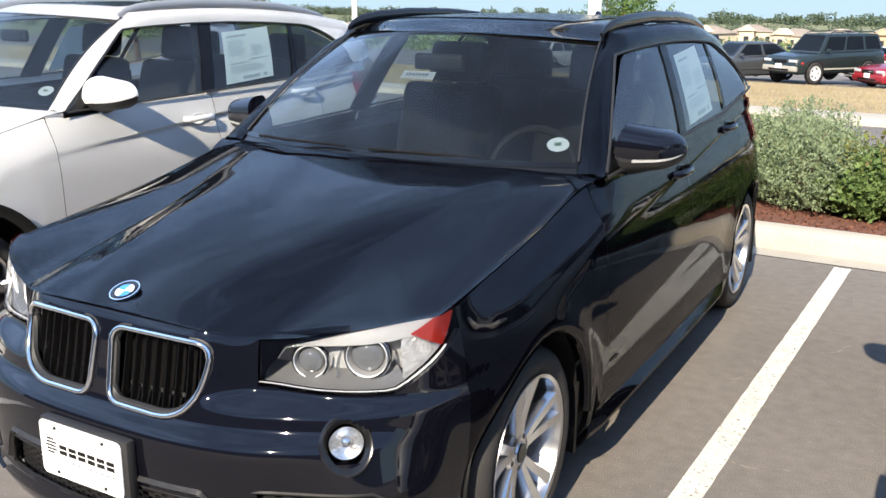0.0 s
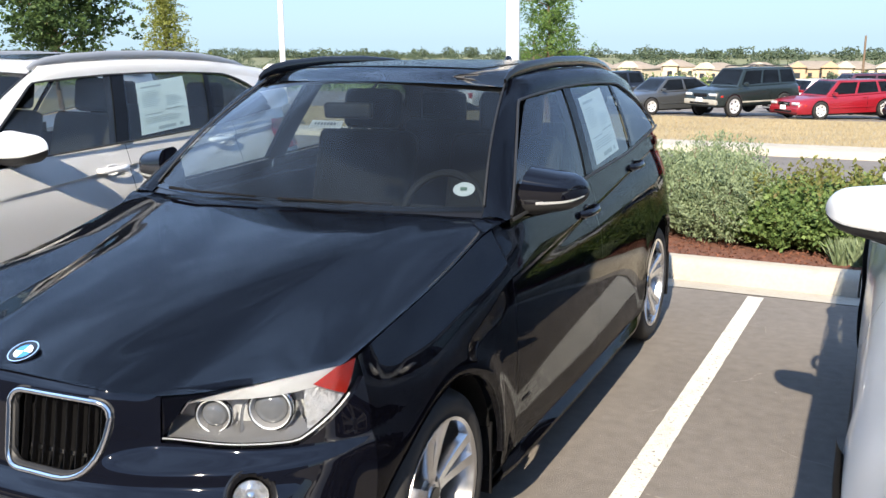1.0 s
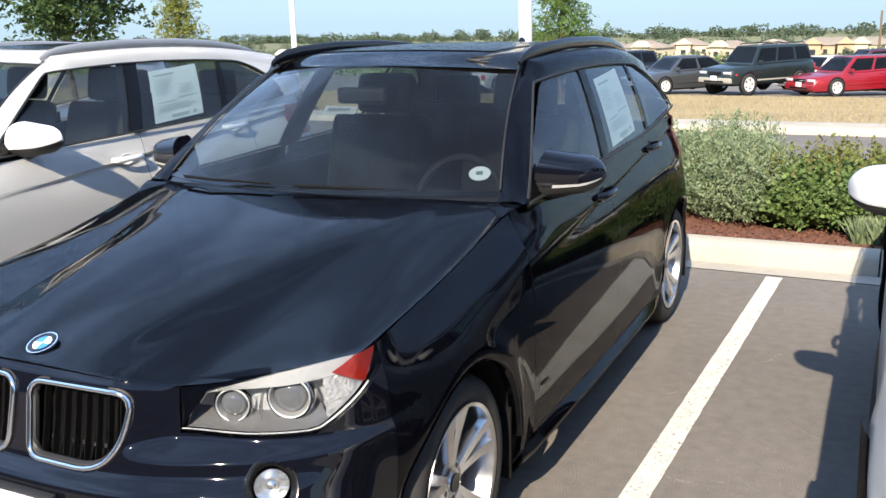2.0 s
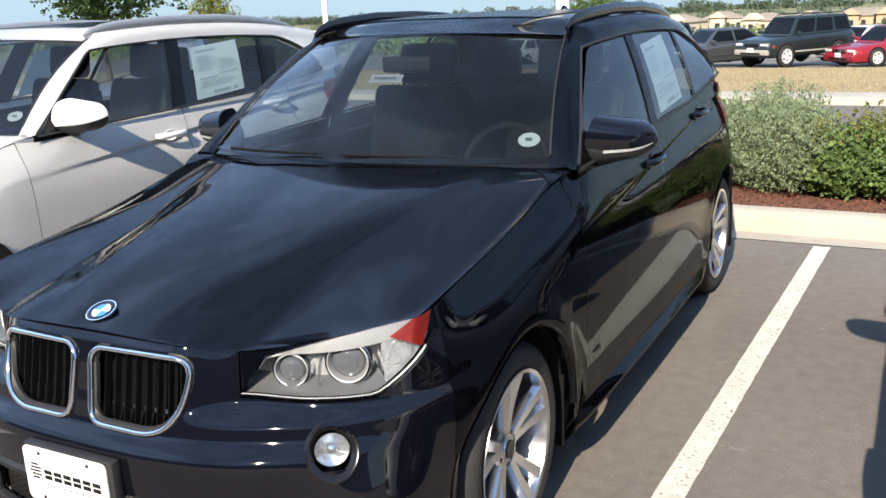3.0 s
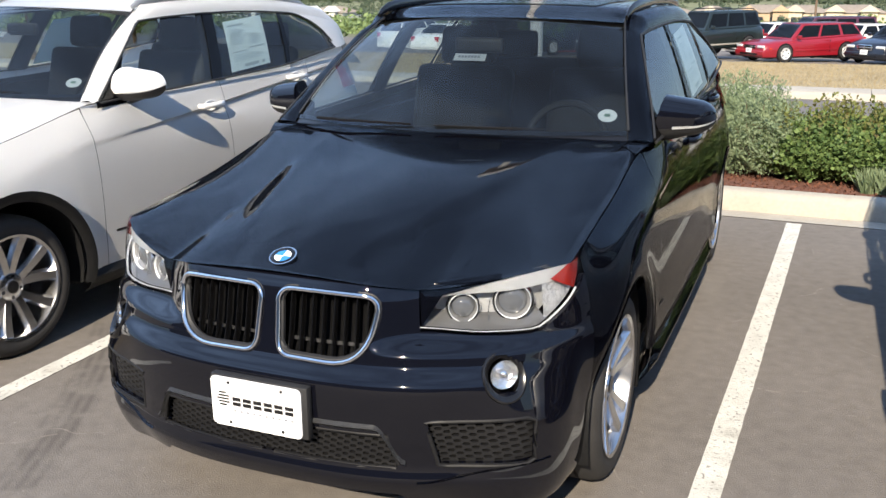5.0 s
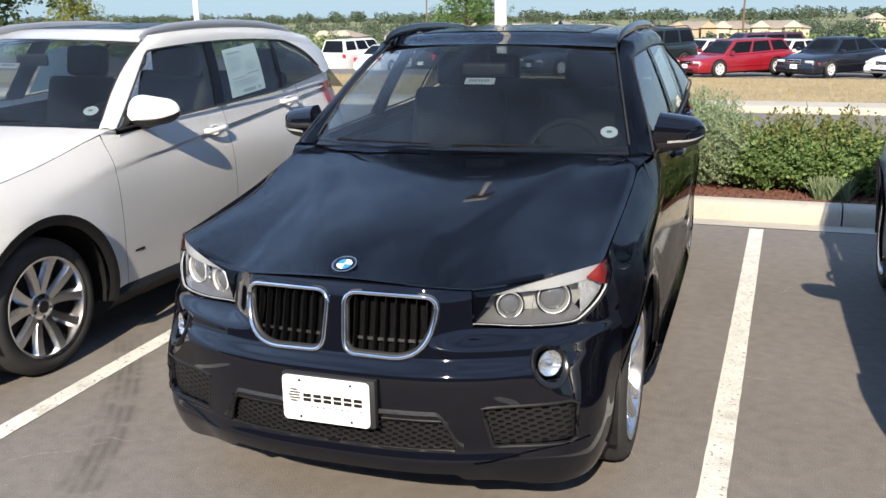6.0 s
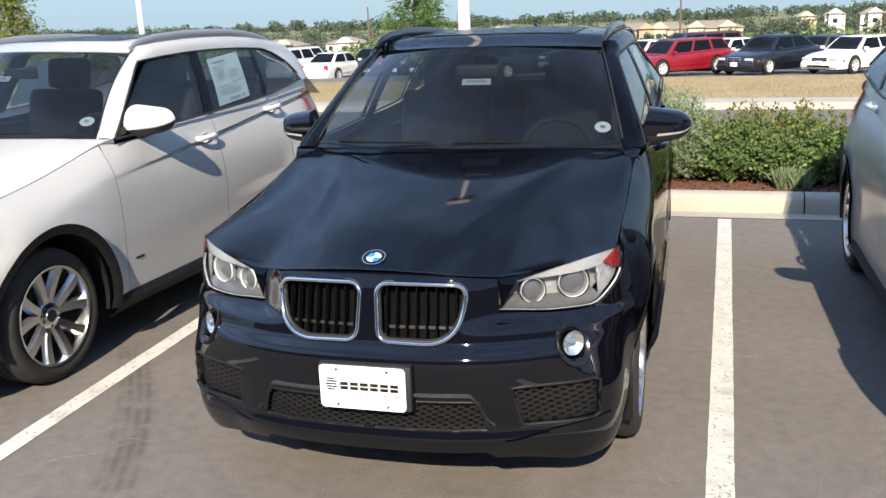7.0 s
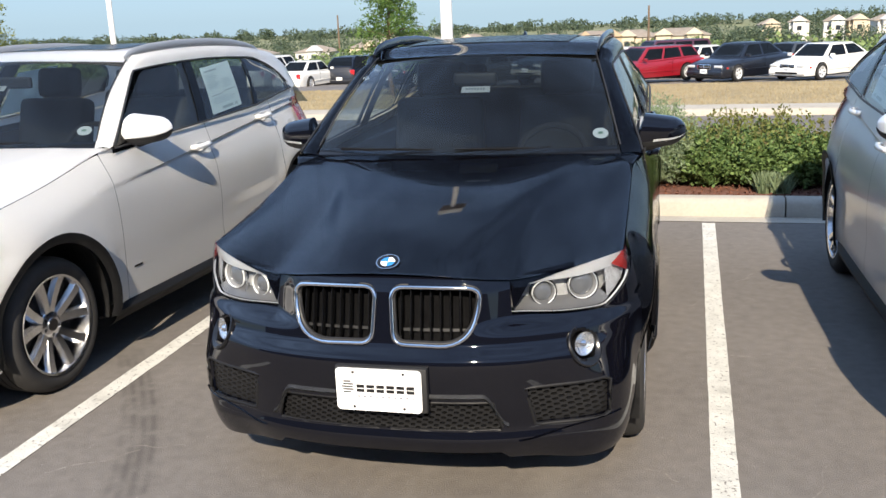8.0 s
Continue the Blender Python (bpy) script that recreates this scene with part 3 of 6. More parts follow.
def wheel(parent, at, side, style):
    """A tyre and cast rim standing on the ground."""
    t = 0.112
    rim = lathe([(t - 0.012, 0.2375), (t - 0.006, 0.247), (t - 0.002, 0.246), (t - 0.006, 0.234), (t - 0.03, 0.226), (-0.09, 0.215), (-0.10, 0.235)], 56, closed=False)
    w = part("wheel", rim, ALLOY, parent, "cast alloy wheel")
    w.matrix_local = Matrix.Translation(at) @ Matrix.Diagonal((side, 1, 1, 1))
    part("tyre", lathe([(-t, 0.235), (-t, 0.295), (-t + 0.02, 0.319), (-t + 0.05, 0.329), (-0.03, 0.33), (-0.028, 0.322), (-0.02, 0.322), (-0.018, 0.33), (0.018, 0.33), (0.02, 0.322), (0.028, 0.322), (0.03, 0.33), (t - 0.05, 0.329), (t - 0.02, 0.319), (t - 0.004, 0.30), (t, 0.285), (t - 0.002, 0.262), (t - 0.012, 0.248), (t - 0.012, 0.238), (t - 0.03, 0.235), (-t, 0.235)], 56, closed=False), RUBBER, w)
    part("drum", lathe([(-0.06, 0.02), (-0.06, 0.215), (-0.055, 0.215), (-0.03, 0.165), (-0.025, 0.16), (-0.02, 0.05)], 40), ALLOYDK, w, "brake disc with shade put into its dark colour")
    count, gap = (5, 0.19) if style == "star" else (5, 0.33)
    for i in range(count):
        for j in (-1, 1):
            base = 2 * math.pi * i / count + math.pi / 2
            a_in, a_out = base + j * (0.16 if style == "star" else 0.20), base + j * gap
            prof = []
            for k in range(7):
                f = k / 6
                r = 0.055 + 0.178 * f
                a = a_in + (a_out - a_in) * f
                half = (0.0165 + 0.006 * f) if style == "star" else (0.021 + 0.006 * f)
                depth = t - 0.040 + 0.030 * f ** 1.5 if style == "star" else t - 0.045 + 0.032 * f
                c, s_ = math.cos(a), math.sin(a)
                tx, tz = -s_, c
                prof.append([(depth, r * c + tx * half * 0.75 * 1, r * s_ + tz * half * 0.75), (depth, r * c - tx * half * 0.75, r * s_ - tz * half * 0.75), (depth - 0.022, r * c - tx * half * 1.25, r * s_ - tz * half * 1.25), (depth - 0.05, r * c - tx * half, r * s_ - tz * half), (depth - 0.05, r * c + tx * half, r * s_ + tz * half), (depth - 0.022, r * c + tx * half * 1.25, r * s_ + tz * half * 1.25)])
            bm = bmesh.new()
            rings = [[bm.verts.new(p) for p in row] for row in prof]
            for a_, b_ in zip(rings, rings[1:]):
                for k in range(6):
                    bm.faces.new((a_[k], a_[(k + 1) % 6], b_[(k + 1) % 6], b_[k]))
            bm.faces.new(rings[0][::-1])
            bm.faces.new(rings[-1])
            bmesh.ops.recalc_face_normals(bm, faces=bm.faces[:])
            part("spoke", bm, ALLOY, w, angle=35)
    part("hub", lathe([(t - 0.09, 0.075), (t - 0.05, 0.072), (t - 0.042, 0.062), (t - 0.040, 0.036), (t - 0.034, 0.034), (t - 0.034, 0.0005)], 32), ALLOY, w)
    part("hub_badge", lathe([(t - 0.034, 0.030), (t - 0.030, 0.029), (t - 0.030, 0.0005)], 24), GLOSSBLK, w)
    for i in range(5):
        a = 2 * math.pi * (i + 0.5) / 5 + math.pi / 2
        part("wheel_bolt", shifted(lathe([(t - 0.055, 0.011), (t - 0.042, 0.011), (t - 0.040, 0.008), (t - 0.040, 0.0005)], 8), Matrix.Translation((0, 0.05 * math.cos(a), 0.05 * math.sin(a)))), ALLOYDK, w)
    return w


def hexmesh(x0, x1, z0, z1, skew, sink, name, parent, side=1, cell=0.028):
    """A honeycomb of moulded cells laid on the bumper's surface."""
    bm = bmesh.new()
    h, bar = cell * 0.72, 0.0042
    row = 0
    z = z0
    while z + h * 0.9 < z1:
        f = (z - z0) / (z1 - z0)
        a, b = x0 + skew[0] * f, x1 + skew[1] * f
        x = a + (0.5 * cell * 1.5 if row % 2 else 0)
        while x + cell * 1.1 < b:
            hexa = [(0.0, 0.5), (0.25, 0.0), (0.9, 0.0), (1.15, 0.5), (0.9, 1.0), (0.25, 1.0)]
            cx, cz = x + cell * 0.575, z + h * 0.5
            outer = [(x + p * cell, z + q * h) for p, q in hexa]
            inner = [(cx + (p - cx) * (1 - 2 * bar / cell), cz + (q - cz) * (1 - 2.6 * bar / h)) for p, q in outer]
            rings = []
            for pts, dp in ((outer, 0.0), (inner, 0.0), (inner, 0.02)):
                ring = []
                for px, pz in pts:
                    sg = side if side else (1 if px >= 0 else -1)
                    ring.append(bm.verts.new(shell(max(0.0005, s_of_x(abs(px))), pz, sg, sink + dp)))
                rings.append(ring)
            for r0, r1 in zip(rings, rings[1:]):
                for k in range(6):
                    bm.faces.new((r0[k], r0[(k + 1) % 6], r1[(k + 1) % 6], r1[k]))
            x += cell * 1.5
        z += h * 0.5
        row += 1
    return part(name, bm, MESHBLK, parent, "black honeycomb grille mesh", smooth=False)


def bars(spec, place, material, parent, name="writing_bar"):
    """Unreadable or left-out writing, as flat bars: spec of (x0, z0, w, h) in a plane given by place(x, z)."""
    for x0, z0, w, h in spec:
        bm = sheet(lambda u, v: place(x0 + u * w, z0 + v * h), (0, 1), (0, 1), 0.0006)
        part(name, bm, material, parent, smooth=False)


def rounded_plate(w, h, r, thick, at):
    """A flat upright plate with rounded corners, facing low y."""
    bm = bmesh.new()
    pts = []
    for sx, sz, a0 in ((1, 1, 0), (-1, 1, 90), (-1, -1, 180), (1, -1, 270)):
        for k in range(6):
            a = radians(a0 + 18 * k)
            pts.append((at[0] + sx * (w / 2 - r) + r * math.cos(a), at[2] + sz * (h / 2 - r) + r * math.sin(a)))
    front = [bm.verts.new((x, at[1] - thick, z)) for x, z in pts]
    back = [bm.verts.new((x, at[1], z)) for x, z in pts]
    bm.faces.new(front)
    bm.faces.new(back[::-1])
    for k in range(len(pts)):
        j = (k + 1) % len(pts)
        bm.faces.new((front[k], back[k], back[j], front[j]))
    bmesh.ops.recalc_face_normals(bm, faces=bm.faces[:])
    return bm


def crossover(label, paint, style, clad, plate, tag, ride=0.0):
    car = thing("car", label, "car", "parked crossovers")
    trim = PLASTIC if clad else paint
    yfr = -ARCH_R
    s_arch = s_of_y(yfr)
    # lower body at the nose, whole from side to side: bumper with nose panel
    xs = lin(0.0005, 0.375, 25) + [0.395, 0.415, 0.43, 0.447, 0.4645, 0.4665, 0.482, 0.50, 0.53, 0.56, 0.585, 0.60, 0.615, 0.63, 0.645, 0.66, 0.675, 0.69, 0.71, 0.73, 0.755, 0.775, 0.79, 0.80]
    s_nose = [s_of_x(x) for x in xs] + lin(s_of_x(0.81), s_arch, 14)

    def bumper_top(s):
        x, y = outline(s)
        if x < 0.4655:
            return hood_front_z(x) - 0.006
        low = 0.716 - 0.008 * smooth(0.46, 0.66, x)
        f = max(0.0, (s - s_of_x(0.764)) / (s_arch - s_of_x(0.764)))
        return low + (fender_top(yfr) - 0.048 - low) * (0.5 * f + 0.5 * f ** 1.5)
    zrows = [0.0, 0.05, 0.09, 0.13, 0.17, 0.21, 0.25, 0.30, 0.36, 0.42, 0.48, 0.54, 0.58, 0.605, 0.63, 0.655, 0.68, 0.72, 0.78, 0.84, 0.9, 0.95, 1.0]

    # openings: each radiator opening, the low middle intake and the two side intakes
    def opening(x, z):
        a = abs(x)
        if a < 0.375 and z > 0.6 and inside(a, z, hole):
            return True
        if a < 0.388 + 0.3 * (0.42 - z) and 0.343 < z < 0.444:
            return True
        if (a - 0.677) ** 2 * 1.25 + (z - 0.612) ** 2 < 0.050 ** 2:
            return True
        return 0.515 - 0.25 * (z - 0.37) < a < 0.727 and 0.350 < z < 0.488
    hole = kidney(1)

    def nose(side):
        bm = bmesh.new()
        zs = lin(0.0, 0.30, 9)[:-1] + lin(0.30, 0.488, 15)[:-1] + lin(0.488, 0.585, 6)[:-1] + lin(0.585, 0.64, 9)[:-1] + lin(0.64, 0.702, 9)[:-1] + lin(0.702, 0.89, 18)
        rows = []
        fine = []
        for a, b in zip(s_nose, s_nose[1:]):
            fine += [a, a + (b - a) / 2]
        fine.append(s_nose[-1])
        for s in fine:
            top = bumper_top(s)
            low = 0.252 - 0.028 * smooth(0.40, 0.44, outline(s)[0]) - 0.035 * smooth(0.46, 0.72, outline(s)[0])
            rows.append([bm.verts.new(shell(s, min(max(z, low + (0.30 - low) * z / 0.30) if z < 0.30 else z, top), side)) for z in zs])
        for i, (a, b) in enumerate(zip(rows, rows[1:])):
            xm = (outline(fine[i])[0] + outline(fine[i + 1])[0]) / 2
            for k in range(len(zs) - 1):
                zm = (zs[k] + zs[k + 1]) / 2
                if opening(xm, zm):
                    continue
                q = (a[k], a[k + 1], b[k + 1], b[k])
                if (q[0].co - q[1].co).length > 1e-6 or (q[2].co - q[3].co).length > 1e-6:
                    bm.faces.new(q)
        bmesh.ops.remove_doubles(bm, verts=bm.verts, dist=1e-5)
        loose = [v for v in bm.verts if not v.link_faces]
        bmesh.ops.delete(bm, geom=loose, context="VERTS")
        return bm
    front = join(nose(1), nose(-1))
    bmesh.ops.remove_doubles(front, verts=front.verts, dist=1.2e-3)
    bmesh.ops.recalc_face_normals(front, faces=front.faces[:])
    bmesh.ops.solidify(front, geom=front.faces[:], thickness=0.02)
    bumper = part("front_bumper", front, paint, car, angle=42)
    # near-black sheets behind all openings, the depth's shade put into their colour
    back_s = [s_of_x(x) for x in lin(0.001, 0.40, 9)]
    part("radiator_shade", sheet(lambda s, z: shell(abs(s), z, 1 if s >= 0 else -1, 0.065), [-q for q in back_s[::-1]][:-1] + back_s, lin(0.2, 0.83, 12), 0.01), VOID, car)
    for side in (1, -1):
        part("intake_shade", sheet(lambda s, z: shell(s, z, side, 0.065), [s_of_x(x) for x in lin(0.40, 0.80, 9)], lin(0.2, 0.68, 8), 0.01), VOID, car)
    # radiator openings with bright rings and upright slats
    for side in (1, -1):
        pts = ring_points(0, 0, kidney(side), -0.004)
        g = part("grille_ring", tube(pts, 0.0078, 10, closed=True), CHROME, car, "bright chrome grille surround")
        for k in range(8):
            x = 0.058 + k * 0.036
            bm = sheet(lambda u, v, x=x: shell(max(0.001, s_of_x(x + u)), 0.64 + 0.185 * v, side, 0.012 + 0.02 * abs(u) / 0.005), (-0.006, -0.002, 0.002, 0.006), lin(0, 1, 6), 0.008)
            part("grille_slat", bm, GLOSSBLK, g)
        part("grille_bar", sheet(lambda x, v: shell(max(0.001, s_of_x(x)), 0.668 + 0.010 * v, side, 0.045), lin(0.06, 0.31, 8), (0, 1), 0.004), ALLOYDK, g)
        # moulded frame of the opening's edge
        part("grille_frame", tube(ring_points(0, 0, kidney(side), 0.012), 0.013, 8, closed=True), PLASTIC, g)
    # low intakes
    hexmesh(-0.45, 0.45, 0.325, 0.460, (0.03, -0.03), 0.028, "lower_grille_mesh", car, 0)
    for side in (1, -1):
        hexmesh(0.503, 0.757, 0.338, 0.505, (-0.035, 0.0), 0.022, "side_grille_mesh", car, side)
        # blade below each side intake
        part("bumper_blade", sheet(lambda x, v: shell(s_of_x(x), 0.30 + 0.05 * smooth(0.45, 0.75, x) + 0.012 * v, side, -0.006 + 0.02 * v), lin(0.46, 0.76, 12), lin(0, 1, 3), 0.006), paint, car)
        # moulded rims of the intakes
        rim = [(0.513 - 0.25 * (z - 0.37), z) for z in lin(0.352, 0.488, 5)] + [(x, 0.490) for x in lin(0.50, 0.715, 6)] + [(0.730, z) for z in lin(0.478, 0.360, 4)] + [(x, 0.348) for x in lin(0.715, 0.54, 6)]
        part("intake_rim", tube([shell(s_of_x(x), z, side, 0.004) for x, z in rim], 0.007, 8, closed=True), MESHBLK, car)
        part("intake_edge", tube([shell(s_of_x(x), z, side, 0.006) for x, z in [(0.02, 0.336), (0.15, 0.336), (0.30, 0.336), (0.403, 0.338), (0.410, 0.35), (0.393, 0.40), (0.382, 0.436), (0.368, 0.444), (0.30, 0.444), (0.17, 0.444)]], 0.007, 8), MESHBLK, car)
        # moulded brow over the middle intake
        def brow_z(x, v):
            return 0.454 - 0.11 * smooth(0.345, 0.43, x) + 0.024 * v
        part("intake_brow", sheet(lambda x, v: shell(s_of_x(x), brow_z(x, v), side, -0.010 + 0.012 * abs(2 * v - 1)), lin(0.165, 0.43, 22), lin(0, 1, 5), 0.006), SATINBLK, car)
        # fog lamp in its ring
        c = shell(s_of_x(0.677), 0.612, side, -0.004)
        nx, ny = plan_normal(s_of_x(0.677))
        turn = Vector((side * nx, ny, 0.06)).to_track_quat("X", "Z").to_matrix().to_4x4()
        tilt = Vector((side * nx, ny, 0.52)).to_track_quat("X", "Z").to_matrix().to_4x4()
        seat_at = shell(s_of_x(0.677), 0.606, side, 0.004)
        fog = part("fog_lamp", shifted(lathe([(-0.03, 0.066), (0.002, 0.066), (0.005, 0.062), (0.003, 0.056), (-0.006, 0.046), (-0.03, 0.045)], 40, closed=False), Matrix.Translation(seat_at) @ tilt @ Matrix.Diagonal((1, 1, 1.14, 1))), GLOSSBLK, car)
        part("reflector", shifted(lathe([(-0.03, 0.004), (-0.026, 0.012), (-0.018, 0.027), (-0.006, 0.042)], 28, closed=False), Matrix.Translation(c) @ turn), FOGREF, fog)
        part("lens", outward(shifted(lathe([(-0.005, 0.041), (0.0, 0.034), (0.004, 0.018), (0.007, 0.0005)], 28, closed=False), Matrix.Translation(c) @ turn), c + (c - Vector((0, -2, 0.6))).normalized() * 0.3), LENSGLASS, fog)
        part("bulb", shifted(lathe([(-0.028, 0.014), (-0.012, 0.014), (-0.004, 0.009), (-0.001, 0.0005)], 16), Matrix.Translation(c) @ turn), CHROME, fog)
    # bonnet
    xs_h = lin(-0.786, 0.786, 59)
    part("bonnet", sheet(lambda x, t: Vector((x, hood_front(x) + (hood_back(x) - hood_front(x)) * t, hood_z(x, hood_front(x) + (hood_back(x) - hood_front(x)) * t))), xs_h, [0, 0.01, 0.03, 0.06] + lin(0.1, 1, 28), 0.012), paint, car, angle=60)
    # badge on the bonnet's nose: quartered disc in blue and white with a bright rim
    e = Vector((0, -0.705, hood_z(0, -0.705) + 0.004))
    tilt = Matrix.Translation(e) @ pose(0, 0, 0, 22, 0, 0)
    badge = part("badge", shifted(lathe([(-0.002, 0.041), (0.003, 0.041), (0.005, 0.038), (0.004, 0.024)], 32, "Z", closed=False), tilt), GLOSSBLK, car, "round bright-rimmed blue and white badge")
    part("badge_rim", shifted(lathe([(0.002, 0.0415), (0.006, 0.041), (0.006, 0.038), (0.002, 0.0375)], 32, "Z", closed=False), tilt), CHROME, badge)
    for q in range(4):
        bm = bmesh.new()
        o = bm.verts.new((0, 0, 0.005))
        arc = [bm.verts.new((0.0255 * math.cos(a), 0.0255 * math.sin(a), 0.005)) for a in lin(q * math.pi / 2, (q + 1) * math.pi / 2, 9)]
        for a, b in zip(arc, arc[1:]):
            bm.faces.new((o, a, b))
        part("badge_quarter", shifted(bm, tilt), BLUE if q % 2 else PAPER, badge, smooth=False)
    for side in (1, -1):
        # front wing, doors, rear quarter
        yarc = [-ARCH_R * math.cos(a) for a in lin(0.03, math.pi - 0.02, 26)] + [ARCH_R + 0.001, 0.395, 0.415, 0.44, 0.465, 0.49, 0.518]
        part("front_wing", panel([s_of_y(y) for y in yarc], lambda s: arch_low(outline(s)[1], 0.27), lambda s: fender_top(outline(s)[1]), side, 48), paint, car)
        part("front_door", side_panel([s_of_y(y) for y in lin(0.521, 1.556, 22)], lambda s: 0.272, lambda s: belt(outline(s)[1]) if outline(s)[1] > 0.64 else min(belt(outline(s)[1]), fender_top(outline(s)[1]) + 0.01), side), paint, car)
        rd = lin(1.559, 2.38, 16) + [2.76 - ARCH_R * math.cos(a) for a in lin(0.05, 0.75, 8)]
        part("rear_door", side_panel([s_of_y(y) for y in rd], lambda s: arch_low(outline(s)[1], 0.272), lambda s: belt(outline(s)[1]), side), paint, car)
        ya = [2.76 - ARCH_R * math.cos(a) for a in lin(0.77, 1.62, 12) if 2.76 - ARCH_R * math.cos(a) < 2.7]
        sq = [s_of_y(y) for y in ya] + lin(2.0, 2.5, 12)
        part("rear_quarter", side_panel(sq, lambda s: arch_low(outline(s)[1], 0.30), lambda s: belt(outline(s)[1]), side), paint, car)
        part("sill", sheet(lambda y, z: shell(s_of_y(y), z, side, 0.016 + (curve([(0.155, 0.02), (0.18, -0.018), (0.225, -0.034), (0.24, -0.032), (0.285, 0.012)], z) - 0.016) * smooth(0.34, 0.45, y) * (1 - smooth(2.2, 2.46, y))), lin(0.395, 2.375, 20), [0.155, 0.165, 0.18, 0.20, 0.225, 0.24, 0.255, 0.27, 0.285], 0.006), trim, car, angle=30)
        part("side_lining", panel([s_of_y(y) for y in lin(0.40, 2.34, 12)], lambda s: 0.2, lambda s: belt(outline(s)[1]) - 0.04, side, 14, 0.03), PLASTIC, car)
        # black edge of the wheel openings
        for c in AXLES:
            def arch_edge(a, v, c=c):
                r = ARCH_R + (0.005 if not clad else 0.042) - (0.012 if not clad else 0.05) * v
                y, z = c - r * math.cos(a), TYRE_R + r * math.sin(a)
                s = s_of_y(y) if y < TAIL0 else 2 + 2 / math.pi * math.asin(min(1, ((y - TAIL0) / TAIL) ** (NR / 2)))
                return shell(s, z, side, -0.004 - (0.016 if clad else 0) + 0.02 * v * v)
            part("arch_trim", sheet(arch_edge, lin(-0.28 if clad else 0.0, math.pi + (0.28 if clad else 0.0), 30), lin(0, 1, 4), 0.006), PLASTIC if clad else paint, car)
            part("arch_liner", sheet(lambda a, v, c=c: Vector((side * (0.52 + 0.33 * v), c - 0.392 * math.cos(a), TYRE_R + 0.392 * math.sin(a))), lin(-0.3, math.pi + 0.3, 24), (0, 0.5, 1), 0.006), PLASTIC, car)
            if not clad:
                # plate added behind the wheel to keep sun off the ground there
                part("sun_block_plate", box(0.24, 0.014, 0.26, (side * 0.735, c + 0.392, 0.29), 0.004), VOID, car)
            part("arch_wall", sheet(lambda r, a, c=c: Vector((side * 0.52, c - r * math.cos(a), TYRE_R + r * math.sin(a))), (0.02, 0.39), lin(-0.3, math.pi + 0.3, 24), 0.006), PLASTIC, car)
            wheel(car, (side * (0.752 if not clad else 0.735), c, TYRE_R), side, style)
        # headlamp
        s_lamp = [s_of_x(x) for x in lin(0.467, 0.54, 8)[:-1] + lin(0.54, 0.80, 18)] + lin(s_of_x(0.808), s_arch, 8)

        def lamp_lo(s):
            return bumper_top(s) + 0.003

        def lamp_hi(s):
            x = outline(s)[0]
            return max(lamp_lo(s) + 0.002, min(hood_front_z(min(x - 0.03, 0.82)) - 0.004, 0.720 + 1.31 * (x - 0.466), 0.815 + 0.27 * (x - 0.537)))
        part("nose_fillet", sheet(lambda s, v: shell(s, lamp_hi(s) + 0.002 + max(0.0, hood_front_z(outline(s)[0]) - 0.006 - lamp_hi(s)) * v, side), [s_of_x(x) for x in lin(0.4632, 0.54, 9)[:-1] + lin(0.54, 0.70, 10)], lin(0, 1, 7), 0.002), paint, car, angle=60)
        lamp = part("headlamp", panel(s_lamp, lamp_lo, lamp_hi, side, 10, 0.075, 0.004), GREYBEZEL, car)
        part("lamp_cover", outward(panel(s_lamp, lamp_lo, lamp_hi, side, 10, 0.002, 0.0), (side * 0.5, 0.2, 0.7)), LENSGLASS, lamp)
        part("lower_bezel", sheet(lambda s, v: shell(s, lamp_lo(s) + 0.005 + 0.001 * v, side, 0.004 + 0.007 * v), s_lamp[:-3], lin(0, 1, 4), 0.003), mat_ring, lamp)
        part("lamp_floor", sheet(lambda s, v: shell(s, lamp_lo(s) + 0.006 + 0.034 * v, side, 0.018 + 0.052 * v), s_lamp[1:-9], lin(0, 1, 4), 0.003), LAMPDARK, lamp)
        part("brow", sheet(lambda s, v: shell(s, lamp_hi(s) - 0.004 - (0.006 + 0.036 * smooth(0.52, 0.80, outline(s)[0])) * v, side, 0.011 + 0.010 * v), s_lamp[5:-4], lin(0, 1, 4), 0.003), mat_brow, lamp)
        for x, z, r in ((0.608, 0.772, 0.042), (0.736, 0.789, 0.052)):
            c = shell(s_of_x(x), z, side, 0.052)
            turn = Matrix.Translation(c) @ Vector((side * 0.42, -1, 0.02)).to_track_quat("X", "Z").to_matrix().to_4x4()
            part("light_ring", shifted(lathe([(0.010, r + 0.0005), (0.0155, r), (0.017, r - 0.001), (0.0155, r - 0.002), (0.010, r - 0.0025)], 36, closed=False), turn), mat_ring, lamp, "clear light-guide ring")
            part("lamp_bowl", shifted(lathe([(-0.03, r * 0.7), (0.0, r * 0.82), (0.010, r - 0.002)], 36, closed=False), turn), LAMPDARK, lamp)
            part("outer_ring", shifted(lathe([(-0.02, r + 0.010), (0.000, r + 0.009), (0.009, r + 0.0065), (0.011, r + 0.005), (0.009, r + 0.004), (0.004, r + 0.002)], 36, closed=False), turn), CHROME, lamp)
            part("projector", shifted(lathe([(-0.02, r * 0.78), (0.0, r * 0.78), (0.008, r * 0.64), (0.014, r * 0.36), (0.016, 0.0005)], 32), turn), BULBGLASS, lamp)
